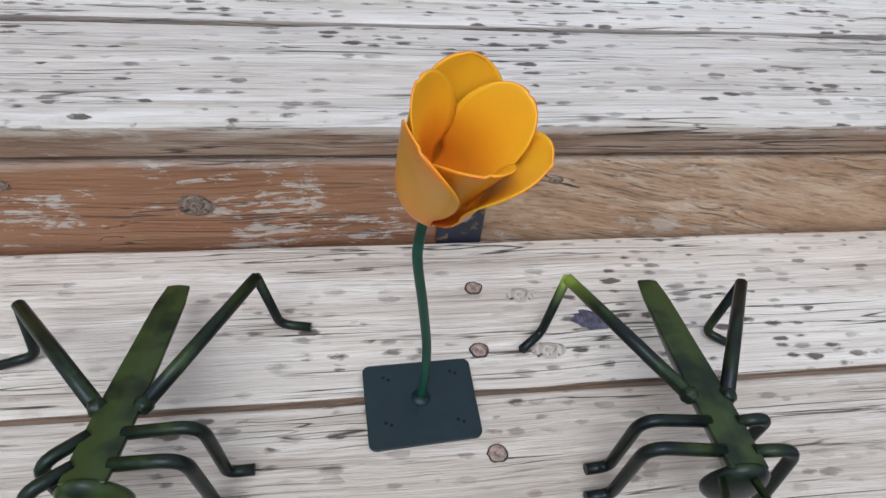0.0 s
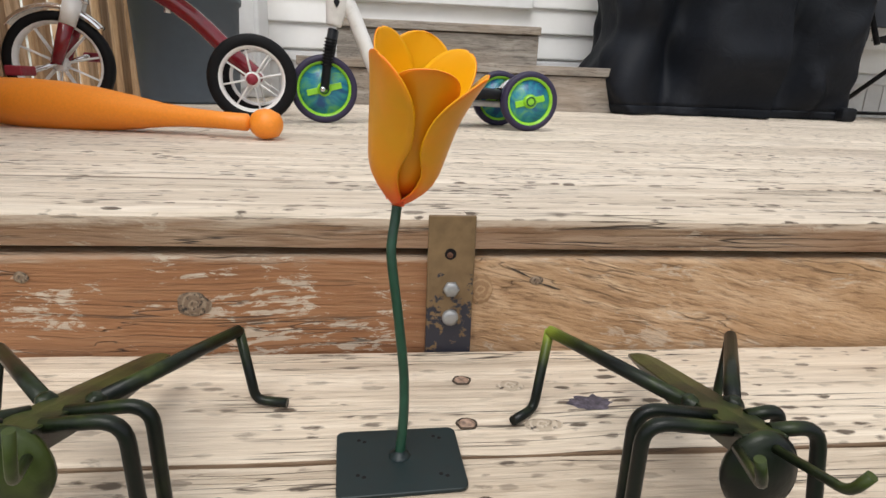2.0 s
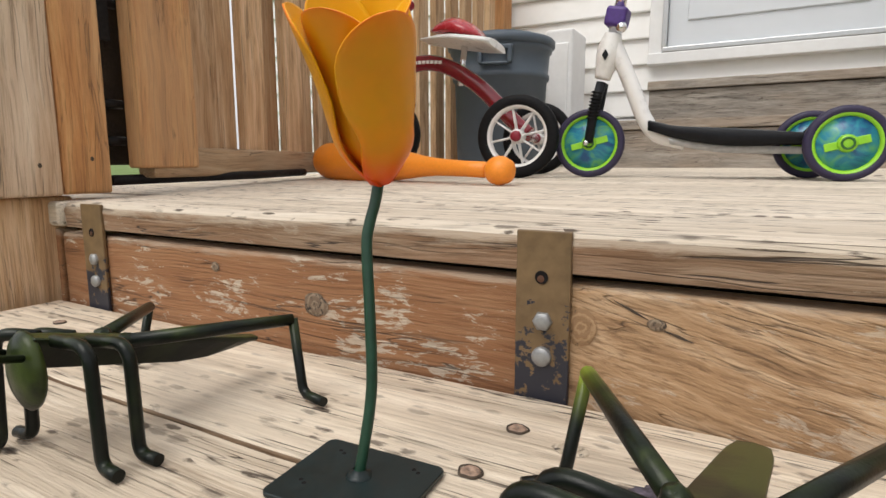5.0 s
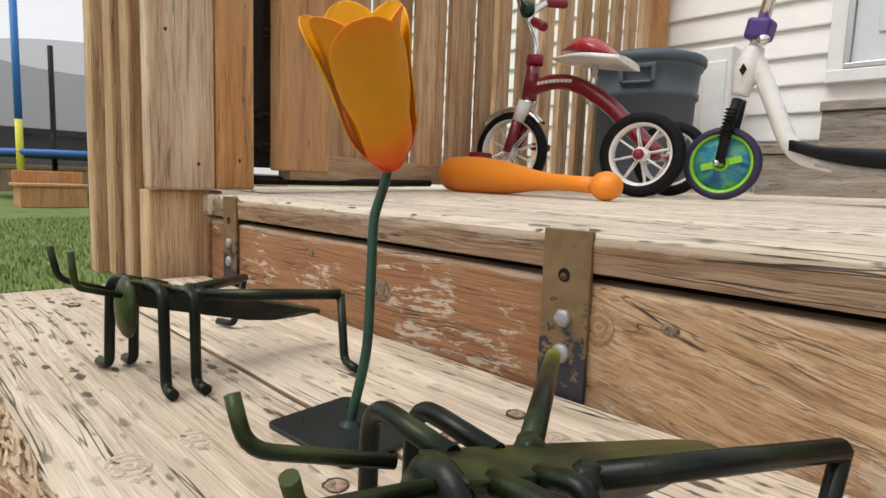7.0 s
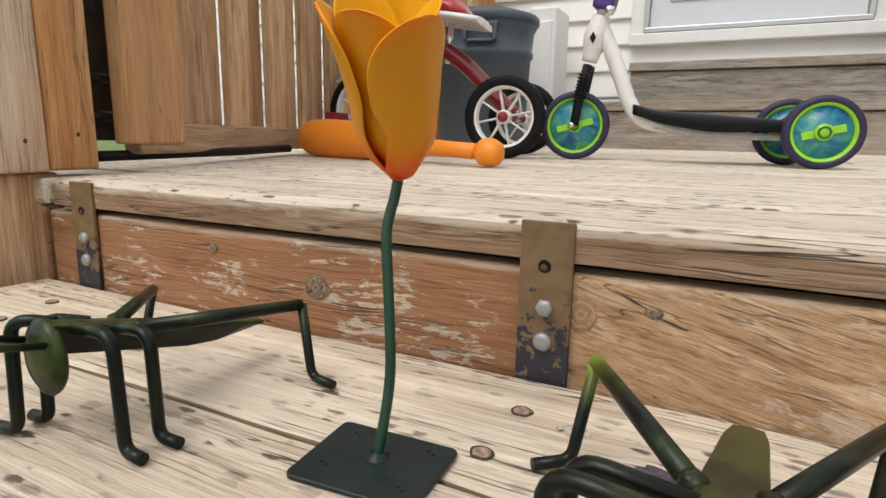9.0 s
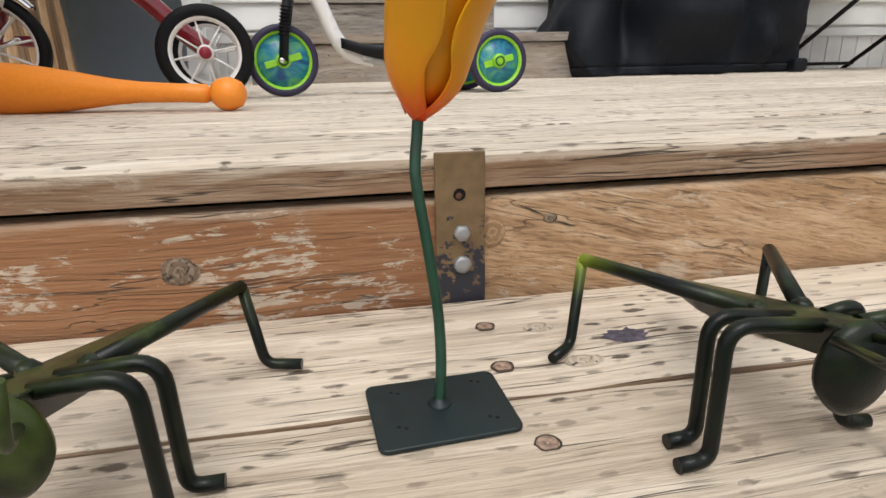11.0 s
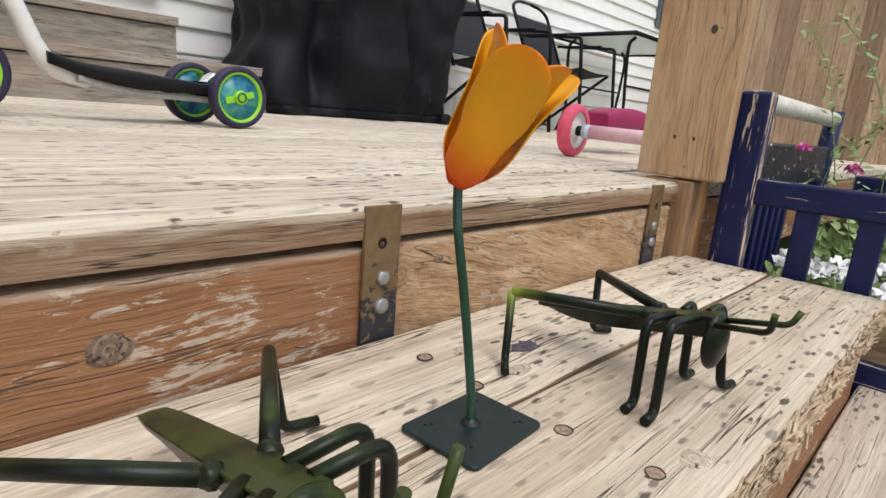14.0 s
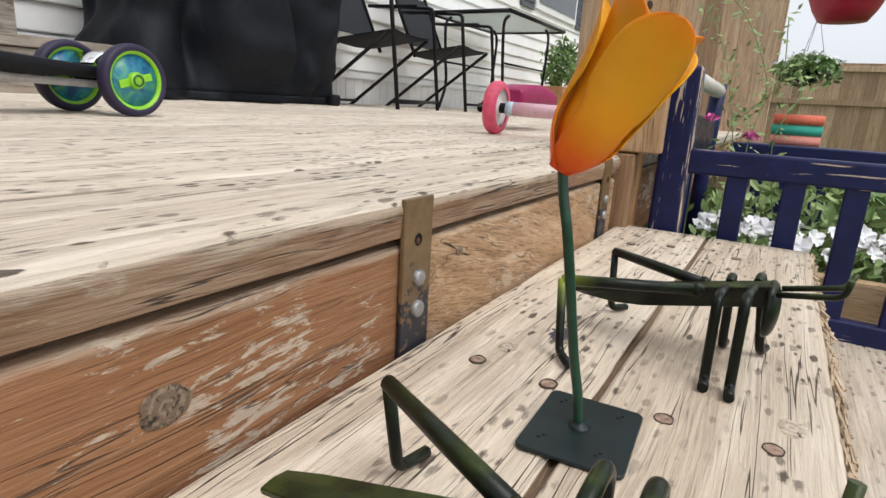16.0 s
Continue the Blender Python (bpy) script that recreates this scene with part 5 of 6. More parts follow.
hm = Matrix.Translation((-0.775 + 0.055, 1.70 - 0.183, zb + 0.415)) @ Matrix.Rotation(radians(16), 4, "Z")
for sx, at in (((0.13, 0.03, 0.018), (0, 0, 0.026)), ((0.1, 0.03, 0.01), (0, 0, -0.03)), ((0.016, 0.03, 0.06), (-0.055, 0, 0)), ((0.016, 0.03, 0.06), (0.055, 0, 0))):
    vs = add_box(bm, sx, at, 0.005)
    bmesh.ops.transform(bm, matrix=hm, verts=vs)
part("handle", bm, GREYP, bin_)

# white plastic cabinet
cab = thing("plastic_cabinet", "white plastic cabinet standing by the wall", "cabinet", (-0.66, 2.08, deck_z(2.08)))
bm = bmesh.new()
add_box(bm, (0.125, 0.22, 0.6), (-0.66, 2.19, deck_z(2.08) + 0.302), 0.012, 3)
part("cabinet_body", bm, WHITE, cab)
for yy in (2.14, 2.24):
    bm = bmesh.new()
    add_box(bm, (0.012, 0.09, 0.5), (-0.728, yy, deck_z(2.08) + 0.3), 0.004)
    part("cabinet_panel", bm, WHITE, cab)
bm = bmesh.new()
add_box(bm, (0.09, 0.012, 0.5), (-0.66, 2.076, deck_z(2.08) + 0.29), 0.005)
part("cabinet_door", bm, WHITE, cab)


# draped barbecue cover
def cover_material():
    m, n, l, b = nodes_of("black_cover_cloth", 0.6, 0, (0.013, 0.014, 0.018))
    b.inputs["Specular IOR Level"].default_value = 0.22
    f = noise_of(n, l, texcoord(n, l, (1, 1, 1)), 6, 5, 0.6)
    col = ramp(n, l, f, [(0.3, (0.0055, 0.007, 0.011)), (0.7, (0.009, 0.0115, 0.017))])
    l.new(col, b.inputs["Base Color"])
    g = noise_of(n, l, texcoord(n, l, (1, 1, 1)), 11, 4, 0.6, 0.8)
    bumped(n, l, b, g, 0.25, 0.02)
    return m


def drape(bm, t0, t1, nz, grow=0.0):
    cx, cy, na = 1.44, 2.06, 150
    rings = []
    for i in range(nz + 1):
        t = t0 + (t1 - t0) * i / nz
        z = deck_z(1.85) + 0.004 + 1.1 * t
        hx = 0.475 + 0.06 * min(1, t * 2.2) ** 1.2 if t < 0.93 else 0.535 - 0.2 * ((t - 0.93) / 0.07) ** 2
        hy = 0.235 + 0.04 * min(1, t * 2) if t < 0.93 else 0.275 - 0.12 * ((t - 0.93) / 0.07) ** 2
        ring = []
        for k in range(na):
            a = 2 * math.pi * k / na
            c, s_ = math.cos(a), math.sin(a)
            hr = hx + (0.075 * (1 - min(1, t * 1.6)) if c > 0 else 0.0)
            px, py = hr * math.copysign(abs(c) ** 0.4, c), hy * math.copysign(abs(s_) ** 0.4, s_)
            big = 0.09 * math.sin(px * 11 + 2.2 * t + 1.0) * (1 - 0.7 * t) + 0.05 * math.sin(px * 23 - 3.5 * t)
            crease = 0.045 * noise.noise(Vector((px * 4 + t * 2.5, py * 4, z * 3.2))) + 0.02 * noise.noise(Vector((px * 12, py * 12, z * 8)))
            pleat = 0.03 * (1 - abs(math.sin(px * 7.5 + 1.2 * t + 0.6 * math.sin(5 * t)))) ** 3
            out = grow + 0.5 * big + 1.5 * crease + 1.6 * pleat
            shift = 0.0 if px < 0 else 0.01
            ring.append(bm.verts.new((cx + px + shift + out * c, min(WALL_Y - 0.03, cy + py + (out + 0.45 * big) * s_), z)))
        rings.append(ring)
    for p, q in zip(rings, rings[1:]):
        for k in range(na):
            bm.faces.new((p[k], p[(k + 1) % na], q[(k + 1) % na], q[k])).smooth = True
    bm.faces.new(rings[-1])
    bm.faces.new(list(reversed(rings[0])))


COVER = cover_material()
cover = thing("barbecue_cover", "black draped cloth cover over a barbecue", "cover", (1.44, 2.06, deck_z(2.06)))
bm = bmesh.new()
drape(bm, 0.03, 1.0, 54)
part("drape", bm, COVER, cover)
bm = bmesh.new()
drape(bm, 0.0, 0.032, 3, 0.002)
part("hem", bm, COVER, cover, "loose lower hem")
bm = bmesh.new()
add_box(bm, (0.07, 0.06, 0.06), (1.985, 1.85, deck_z(1.85) + 0.03), 0.016, 3)
solid("caster_foot", bm, BLACKP, "black caster foot below the cover", "foot")

# folding chairs and glass table
STEEL = painted("black_steel_tube", (0.014, 0.014, 0.016), 0.4, 0.3, 0.2, 60, 0.05)
SLING = painted("black_mesh_fabric", (0.03, 0.032, 0.038), 0.75, 0, 0.15, 400, 0.3)


def chair(at, yaw):
    ch = thing("folding_chair", "black folding patio chair with mesh sling seat", "chair", (0, 0, 0), "patio chairs")
    for s in (-1, 1):
        x = 0.25 * s
        bm = bmesh.new()
        add_tube(bm, rounded([(x, -0.27, 0), (x, -0.21, 0.64), (x, 0.2, 0.66)], 0.03, 5), 0.011, 8)
        part("front_leg", bm, STEEL, ch)
        bm = bmesh.new()
        add_tube(bm, [(x * 0.9, -0.2, 0.44), (x * 0.9, 0.05, 0.22), (x * 0.9, 0.3, 0.0)], 0.011, 8)
        part("rear_leg", bm, STEEL, ch)
        bm = bmesh.new()
        add_tube(bm, rounded([(x * 0.9, 0.1, 0.36), (x * 0.9, 0.3, 0.88), (x * 0.6, 0.31, 0.92), (0, 0.31, 0.93)], 0.05, 5), 0.011, 8)
        part("back_post", bm, STEEL, ch)
        bm = bmesh.new()
        add_box(bm, (0.045, 0.28, 0.02), (x, 0.02, 0.655), 0.006)
        part("armrest", bm, BLACKP, ch)
    for y, z in ((-0.262, 0.05), (0.26, 0.035)):
        bm = bmesh.new()
        add_tube(bm, [(-0.24, y, z), (0.24, y, z)], 0.009, 8)
        part("crossbar", bm, STEEL, ch)
    bm = bmesh.new()
    rows = []
    for i in range(9):
        t = i / 8
        rows.append([bm.verts.new((u * 0.22, -0.22 + 0.36 * t, 0.43 - 0.06 * t + 0.015 * abs(u) ** 2 + w)) for u in (-1, -0.5, 0, 0.5, 1) for w in (0.004, -0.004)])
    for a, b in zip(rows, rows[1:]):
        for j in (0, 2, 4, 6):
            bm.faces.new((a[j], a[j + 2], b[j + 2], b[j]))
            bm.faces.new((a[j + 1], b[j + 1], b[j + 3], a[j + 3]))
    part("seat", bm, SLING, ch)
    bm = bmesh.new()
    vs = add_box(bm, (0.44, 0.008, 0.4), (0, 0, 0), 0.002)
    bmesh.ops.transform(bm, matrix=Matrix.Translation((0, 0.21, 0.63)) @ Matrix.Rotation(radians(-21), 4, "X"), verts=vs)
    part("backrest", bm, SLING, ch)
    ch.matrix_basis = Matrix.Translation(at) @ Matrix.Rotation(radians(yaw), 4, "Z") @ Matrix.Diagonal((1.12, 1.12, 0.96, 1))
    return ch


chair((2.46, 1.93, deck_z(1.83)), 8)
chair((3.26, 1.92, deck_z(1.83)), 6)
tz = deck_z(1.9)
table = thing("glass_table", "black steel patio table with glass top", "table", (4.35, 2.0, tz))
TX0, TX1, TY0, TY1 = 3.66, 4.86, 1.62, 2.34
bm = bmesh.new()
for k in range(4):
    c = [(TX0, TY0), (TX1, TY0), (TX1, TY1), (TX0, TY1)]
    a, b = c[k], c[(k + 1) % 4]
    add_tube(bm, [(*a, tz + 0.74), (*b, tz + 0.74)], 0.016, 8)
part("top_frame", bm, STEEL, table)
glass, gn, gl, gb = nodes_of("frosted_glass", 0.3, 0, (0.75, 0.85, 0.82))
gb.inputs["Transmission Weight"].default_value = 0.7
bm = bmesh.new()
add_box(bm, (TX1 - TX0 - 0.02, TY1 - TY0 - 0.02, 0.006), ((TX0 + TX1) / 2, (TY0 + TY1) / 2, tz + 0.742))
part("glass_top", bm, glass, table, "pale frosted glass pane")
for x in (TX0 + 0.12, TX1 - 0.12):
    for y in (TY0 + 0.1, TY1 - 0.1):
        bm = bmesh.new()
        dx = 0.08 if x < 4.3 else -0.08
        add_tube(bm, spline([(x + dx, y, tz + 0.735), (x, y, tz + 0.66), (x + dx * 0.3, y, tz + 0.4), (x + dx * 0.6, y, tz + 0.2), (x - dx * 0.6, y, tz)], 5), 0.0125, 8)
        part("leg", bm, STEEL, table)
for y in (TY0 + 0.1, TY1 - 0.1):
    bm = bmesh.new()
    add_tube(bm, [(TX0 + 0.15, y, tz + 0.38), (TX1 - 0.15, y, tz + 0.38)], 0.008, 6)
    part("stretcher", bm, STEEL, table)

# small toy tractor
tt = thing("toy_tractor", "small red and black toy tractor on the deck", "toy", (3.62, 1.72, deck_z(1.72)))
z0 = deck_z(1.72)
for dx, r in ((0.0, 0.035), (0.11, 0.05)):
    for dy in (-0.035, 0.035):
        bm = bmesh.new()
        add_lathe(bm, [(0, -0.014), (r * 0.5, -0.014), (r * 0.9, -0.012), (r, 0), (r * 0.9, 0.012), (r * 0.5, 0.014), (0, 0.014)], 16, aim((3.55 + dx, 1.72 + dy, z0 + r), (0, 1, 0)))
        part("tyre", bm, RUBBER, tt)
bm = bmesh.new()
add_box(bm, (0.16, 0.04, 0.045), (3.61, 1.72, z0 + 0.065), 0.008)
add_box(bm, (0.05, 0.045, 0.05), (3.67, 1.72, z0 + 0.105), 0.008)
part("tractor_body", bm, REDP, tt)

# pink scooter lying on the deck
pk = thing("pink_scooter", "pink and white child's scooter with magenta deck", "scooter", (1.1, 0.41, deck_z(0.41)))
pz = deck_z(0.42)
PH = Vector((1.03, 0.415, pz + 0.072))
pax = Vector((0.1, -1.0, -0.02)).normalized()
bm = bmesh.new()
add_lathe(bm, [(0.05, -0.016), (0.066, -0.017), (0.0715, -0.008), (0.072, 0), (0.0715, 0.008), (0.066, 0.017), (0.05, 0.016)], 40, aim(PH, pax))
w = part("wheel", bm, PINK, pk, "pink translucent wheel")
bm = bmesh.new()
add_lathe(bm, [(0, -0.012), (0.05, -0.014), (0.052, 0), (0.05, 0.014), (0.044, 0.006), (0.026, 0.004), (0.022, 0.011), (0, 0.012)], 32, aim(PH, pax))
part("wheel_core", bm, painted("pale_core", (0.72, 0.66, 0.66), 0.4), w)
bm = bmesh.new()
add_lathe(bm, [(0, 0.0), (0.014, 0.0), (0.014, 0.02), (0, 0.02)], 16, aim(PH + pax * 0.01, pax))
part("bearing", bm, BLACKP, pk)
bm = bmesh.new()
add_tube(bm, [PH + pax * 0.03, PH + pax * 0.05], 0.019, 16)
part("collar", bm, painted("pale_blue_plastic", (0.55, 0.7, 0.8), 0.4), pk)
bm = bmesh.new()
add_tube(bm, [PH + pax * 0.045, PH + pax * 0.27], 0.0185, 16)
part("tube", bm, PALEPINK, pk, "pale pink tube")
bm = bmesh.new()
rows = []
for i in range(11):
    t = i / 10
    x = 1.3 + 0.33 * t
    h = 0.062 * math.sin(math.pi * (0.12 + 0.76 * t)) ** 0.35
    rows.append([bm.verts.new((x, 0.46 + 0.1 * k, pz + 0.07 + h * 1.35 * q)) for k, q in ((0, 0), (0, 0.85), (0.08, 1), (0.92, 1), (1, 0.85), (1, 0))])
for a, b in zip(rows, rows[1:]):
    for j in range(6):
        bm.faces.new((a[j], a[(j + 1) % 6], b[(j + 1) % 6], b[j])).smooth = True
bm.faces.new(rows[0])
bm.faces.new(list(reversed(rows[-1])))
part("footboard", bm, MAGENTA, pk, "magenta plastic footboard")

# ---- garden on the far side ----
def flaking_blue(name, grain, start):
    """Navy gloss paint, chipped in thin streaks along the timber."""
    m, n, l, b = nodes_of(name, 0.45)
    b.inputs["Specular IOR Level"].default_value = 0.3
    f = noise_of(n, l, texcoord(n, l, grain), 1.0, 5, 0.62, 0.3)
    big = noise_of(n, l, texcoord(n, l, (7, 7, 7)), 1.0, 2)
    a = n.new("ShaderNodeMath")
    a.operation = "MULTIPLY_ADD"
    a.inputs[1].default_value = 0.3
    l.new(big, a.inputs[0])
    l.new(f, a.inputs[2])
    k = ramp(n, l, a.outputs[0], [(start, K), (start + 0.02, W)])
    tone = noise_of(n, l, texcoord(n, l, (20, 20, 20)), 1.0, 4)
    blue = ramp(n, l, tone, [(0.3, (0.006, 0.009, 0.052)), (0.7, (0.011, 0.016, 0.082))])
    l.new(mixc(n, l, k, blue, (0.55, 0.45, 0.37)), b.inputs["Base Color"])
    bumped(n, l, b, k, 0.4, 0.001)
    return m


def worn_blue():
    m, n, l, b = nodes_of("worn_blue_paint", 0.5)
    f = noise_of(n, l, texcoord(n, l, (190, 190, 12)), 1.0, 5, 0.6, 0.4)
    k = ramp(n, l, f, [(0.53, K), (0.56, W)])
    l.new(mixc(n, l, k, (0.009, 0.012, 0.062), (0.62, 0.47, 0.34)), b.inputs["Base Color"])
    bumped(n, l, b, k, 0.4, 0.001)
    return m


BLUE, WORN = flaking_blue("navy_paint", (60, 60, 12), 0.9), worn_blue()
BLUERAIL = flaking_blue("chipped_navy_rail", (90, 6, 150), 0.78)
BLUEPOST = flaking_blue("chipped_navy_post", (130, 130, 8), 0.8)
CREAM = painted("scuffed_white_paint", (0.66, 0.62, 0.57), 0.6, 0, 0.15, 50, 0.2, 0, (0.35, 0.3, 0.27), 0.6)
crib = thing("blue_bedstead", "peeling dark blue wooden bedstead used as planter", "planter", (1.1, -0.4, GROUND))
bm = bmesh.new()
add_box(bm, (0.036, 0.064, 0.63), (0.838, -0.095, 0.018), 0.01, 4)
post = part("corner_post", bm, BLUEPOST, crib, "navy post with its inner face worn bare")
post.data.materials.append(WORN)
for f in post.data.polygons:
    if f.normal.y < -0.35 or f.normal.z > 0.6:
        f.material_index = 1
for z, h in ((0.146, 0.05), (-0.15, 0.05)):
    bm = bmesh.new()
    add_box(bm, (0.03, 0.76, h), (0.84, -0.5, z), 0.006, 3)
    part("side_rail", bm, BLUERAIL, crib)
for k in range(7):
    bm = bmesh.new()
    add_box(bm, (0.018, 0.039, 0.27), (0.84, -0.219 - 0.099 * k, -0.005), 0.003)
    part("slat", bm, BLUE, crib)
bm = bmesh.new()
add_tube(bm, [(0.845, -0.09, 0.316), (1.0, -0.088, 0.317), (1.2, -0.084, 0.318), (1.62, -0.078, 0.318)], 0.021, 14)
part("top_roll", bm, CREAM, crib, "scuffed white rolled top rail")
bm = bmesh.new()
add_tube(bm, [(1.645, -0.076, 0.342), (1.645, -0.072, 0.2), (1.645, -0.068, 0.0), (1.645, -0.068, -0.3)], 0.024, 12)
part("back_post", bm, BLUE, crib)
bm = bmesh.new()
add_box(bm, (0.76, 0.022, 0.1), (1.24, -0.075, 0.19), 0.005)
part("end_rail", bm, painted("scratched_black", (0.02, 0.021, 0.03), 0.3, 0, 0.3, 90, 0.3, 0, (0.6, 0.6, 0.62), 0.6), crib, "scratched glossy dark rail")
for k in range(8):
    bm = bmesh.new()
    add_box(bm, (0.024, 0.016, 0.34), (0.9 + 0.058 * k, -0.072, -0.03), 0.003)
    part("end_slat", bm, BLUE, crib)
bm = bmesh.new()
add_box(bm, (0.03, 0.76, 0.05), (1.95, -0.5, 0.13), 0.006)
part("far_rail", bm, BLUE, crib)
for k in range(6):
    bm = bmesh.new()
    add_box(bm, (0.018, 0.045, 0.4), (1.95, -0.18 - 0.12 * k, -0.08), 0.003)
    part("far_slat", bm, BLUE, crib)
bm = bmesh.new()
add_box(bm, (0.04, 0.8, 0.09), (0.93, -0.5, -0.11), 0.006)
part("planter_board", bm, wood("planter_board", [(0.4, 0.24, 0.12), (0.58, 0.4, 0.22), (0.68, 0.52, 0.33)], "y"), crib, "raw pine planter board")
SOIL = painted("dark_soil", (0.03, 0.022, 0.016), 0.95, 0, 0.5, 60, 1.0)
bm = bmesh.new()
add_box(bm, (1.0, 0.8, 0.14), (1.44, -0.5, -0.2), 0.02)
part("soil", bm, SOIL, crib)


def foliage(name, centre, spread, count, size, material, seed, label, category, droop=0.0):
    """A plant as many small folded leaves round a centre."""
    rnd = random.Random(seed)
    vs, fs = [], []
    for _ in range(count):
        while True:
            d = Vector((rnd.uniform(-1, 1), rnd.uniform(-1, 1), rnd.uniform(-1, 1)))
            if d.length < 1:
                break
        k = 1 + 0.35 * noise.noise(d * 2.3 + Vector((seed, 0, 0)))
        p = Vector(centre) + Vector((d.x * spread[0], d.y * spread[1], d.z * spread[2])) * k
        p.z -= droop * d.length ** 2
        n1 = Vector((rnd.uniform(-1, 1), rnd.uniform(-1, 1), rnd.uniform(-0.2, 1))).normalized()
        u = n1.orthogonal().normalized()
        u.rotate(Matrix.Rotation(rnd.uniform(0, 6.28), 3, n1))
        v = n1.cross(u)
        s = size * rnd.uniform(0.6, 1.3)
        i = len(vs)
        vs += [tuple(q) for q in (p - u * s, p - u * s * 0.3 + v * s * 0.45 + n1 * s * 0.12, p + u * s * 0.5 + v * s * 0.36 + n1 * s * 0.1, p + u * s, p + u * s * 0.5 - v * s * 0.36 + n1 * s * 0.1, p - u * s * 0.3 - v * s * 0.45 + n1 * s * 0.12)]
        fs += [(i, i + 1, i + 2, i + 3), (i, i + 3, i + 4, i + 5)]
    me = bpy.data.meshes.new(name)
    me.from_pydata(vs, [], fs)
    me.materials.append(material)
    ob = new(name, me)
    return tagged(ob, label, category) if label else ob


def under(ob, parent):
    ob.parent = parent
    ob.matrix_parent_inverse = parent.matrix_basis.inverted()


def petunia(at, seed):
    """One plant: leaves below, open five-lobed white flowers on top."""
    rnd = random.Random(seed)
    pl = thing("petunia", "white flowering petunia with pale green leaves", "flower", at, "white petunias")
    under(foliage("leaves", Vector(at) + Vector((0, 0, 0.04)), (0.08, 0.08, 0.045), 90, 0.017, PALELEAF, seed, "", ""), pl)
    for k in range(9):
        bm = bmesh.new()
        c = Vector(at) + Vector((rnd.uniform(-0.07, 0.07), rnd.uniform(-0.07, 0.07), 0.075 + rnd.uniform(-0.02, 0.03)))
        r = rnd.uniform(0.016, 0.027)
        mid = bm.verts.new((0, 0, -0.008))
        ring = []
        for j in range(30):
            a = 2 * math.pi * j / 30
            q = r * (0.86 + 0.14 * abs(math.sin(a * 2.5)))
            ring.append(bm.verts.new((q * math.cos(a), q * math.sin(a), 0.22 * r * math.sin(a * 5 + k) + 0.14 * r * math.sin(a * 11 + 2 * k))))
        for j in range(30):
            bm.faces.new((mid, ring[j], ring[(j + 1) % 30])).smooth = True
        bmesh.ops.transform(bm, matrix=aim(c, (rnd.uniform(-0.9, 0.1), rnd.uniform(-0.5, 0.5), 0.7)), verts=bm.verts)
        part("blossom", bm, PETALW, pl)


for k, p in enumerate(((1.02, -0.2, -0.09), (1.05, -0.32, -0.1), (1.03, -0.43, -0.1), (1.08, -0.55, -0.1), (1.2, -0.25, -0.11), (1.25, -0.42, -0.11), (1.04, -0.66, -0.1))):
    petunia(p, 50 + k)
foliage("shrub", (1.55, -0.4, -0.03), (0.25, 0.32, 0.1), 420, 0.022, PALELEAF, 77, "leafy green garden plants in the planter", "plant")
foliage("hedge_plant", (2.7, -0.75, -0.1), (0.5, 0.5, 0.16), 330, 0.035, LEAF, 78, "low green garden foliage behind the bedstead", "plant")


def vine(pts, seed):
    v = thing("sweet_pea", "thin climbing green vine with small leaves", "vine", pts[0], "climbing vines")
    line = spline(pts, 6)
    bm = bmesh.new()
    add_tube(bm, line, 0.0014, 6)
    part("stalk", bm, PALELEAF, v)
    rnd = random.Random(seed)
    bm = bmesh.new()
    for i in [k for k in range(2, len(line)) for _ in range(3)]:
        p = line[i] + Vector((rnd.uniform(-0.02, 0.02), rnd.uniform(-0.02, 0.02), rnd.uniform(-0.01, 0.02)))
        u = Vector((rnd.uniform(-1, 1), rnd.uniform(-1, 1), rnd.uniform(-0.6, 0.9))).normalized()
        w = u.orthogonal().normalized()
        s = rnd.uniform(0.006, 0.018)
        q = [bm.verts.new(x) for x in (p, p + u * s + w * s * 0.35, p + u * 2 * s, p + u * s - w * s * 0.35)]
        bm.faces.new(q)
    part("foliage", bm, PALELEAF, v)["kind"] = "stuff"


vine([(1.3, -0.15, -0.1), (1.32, -0.17, 0.12), (1.29, -0.14, 0.3), (1.33, -0.1, 0.42), (1.3, -0.05, 0.52)], 1)
vine([(1.38, -0.24, -0.1), (1.36, -0.2, 0.15), (1.4, -0.22, 0.32), (1.36, -0.16, 0.47), (1.33, -0.1, 0.55)], 2)
vine([(1.35, -0.12, 0.0), (1.33, -0.15, 0.2), (1.36, -0.19, 0.26), (1.34, -0.25, 0.34), (1.38, -0.24, 0.5)], 3)
vine([(1.36, -0.3, -0.05), (1.34, -0.26, 0.18), (1.36, -0.3, 0.3), (1.4, -0.28, 0.4)], 4)
for k, p in enumerate(((1.16, -0.12, 0.235), (1.26, -0.21, 0.195))):
    foliage("pink_blossom", p, (0.014, 0.018, 0.01), 22, 0.009, PETALP, 90 + k, "small bright pink garden blossom", "flower")

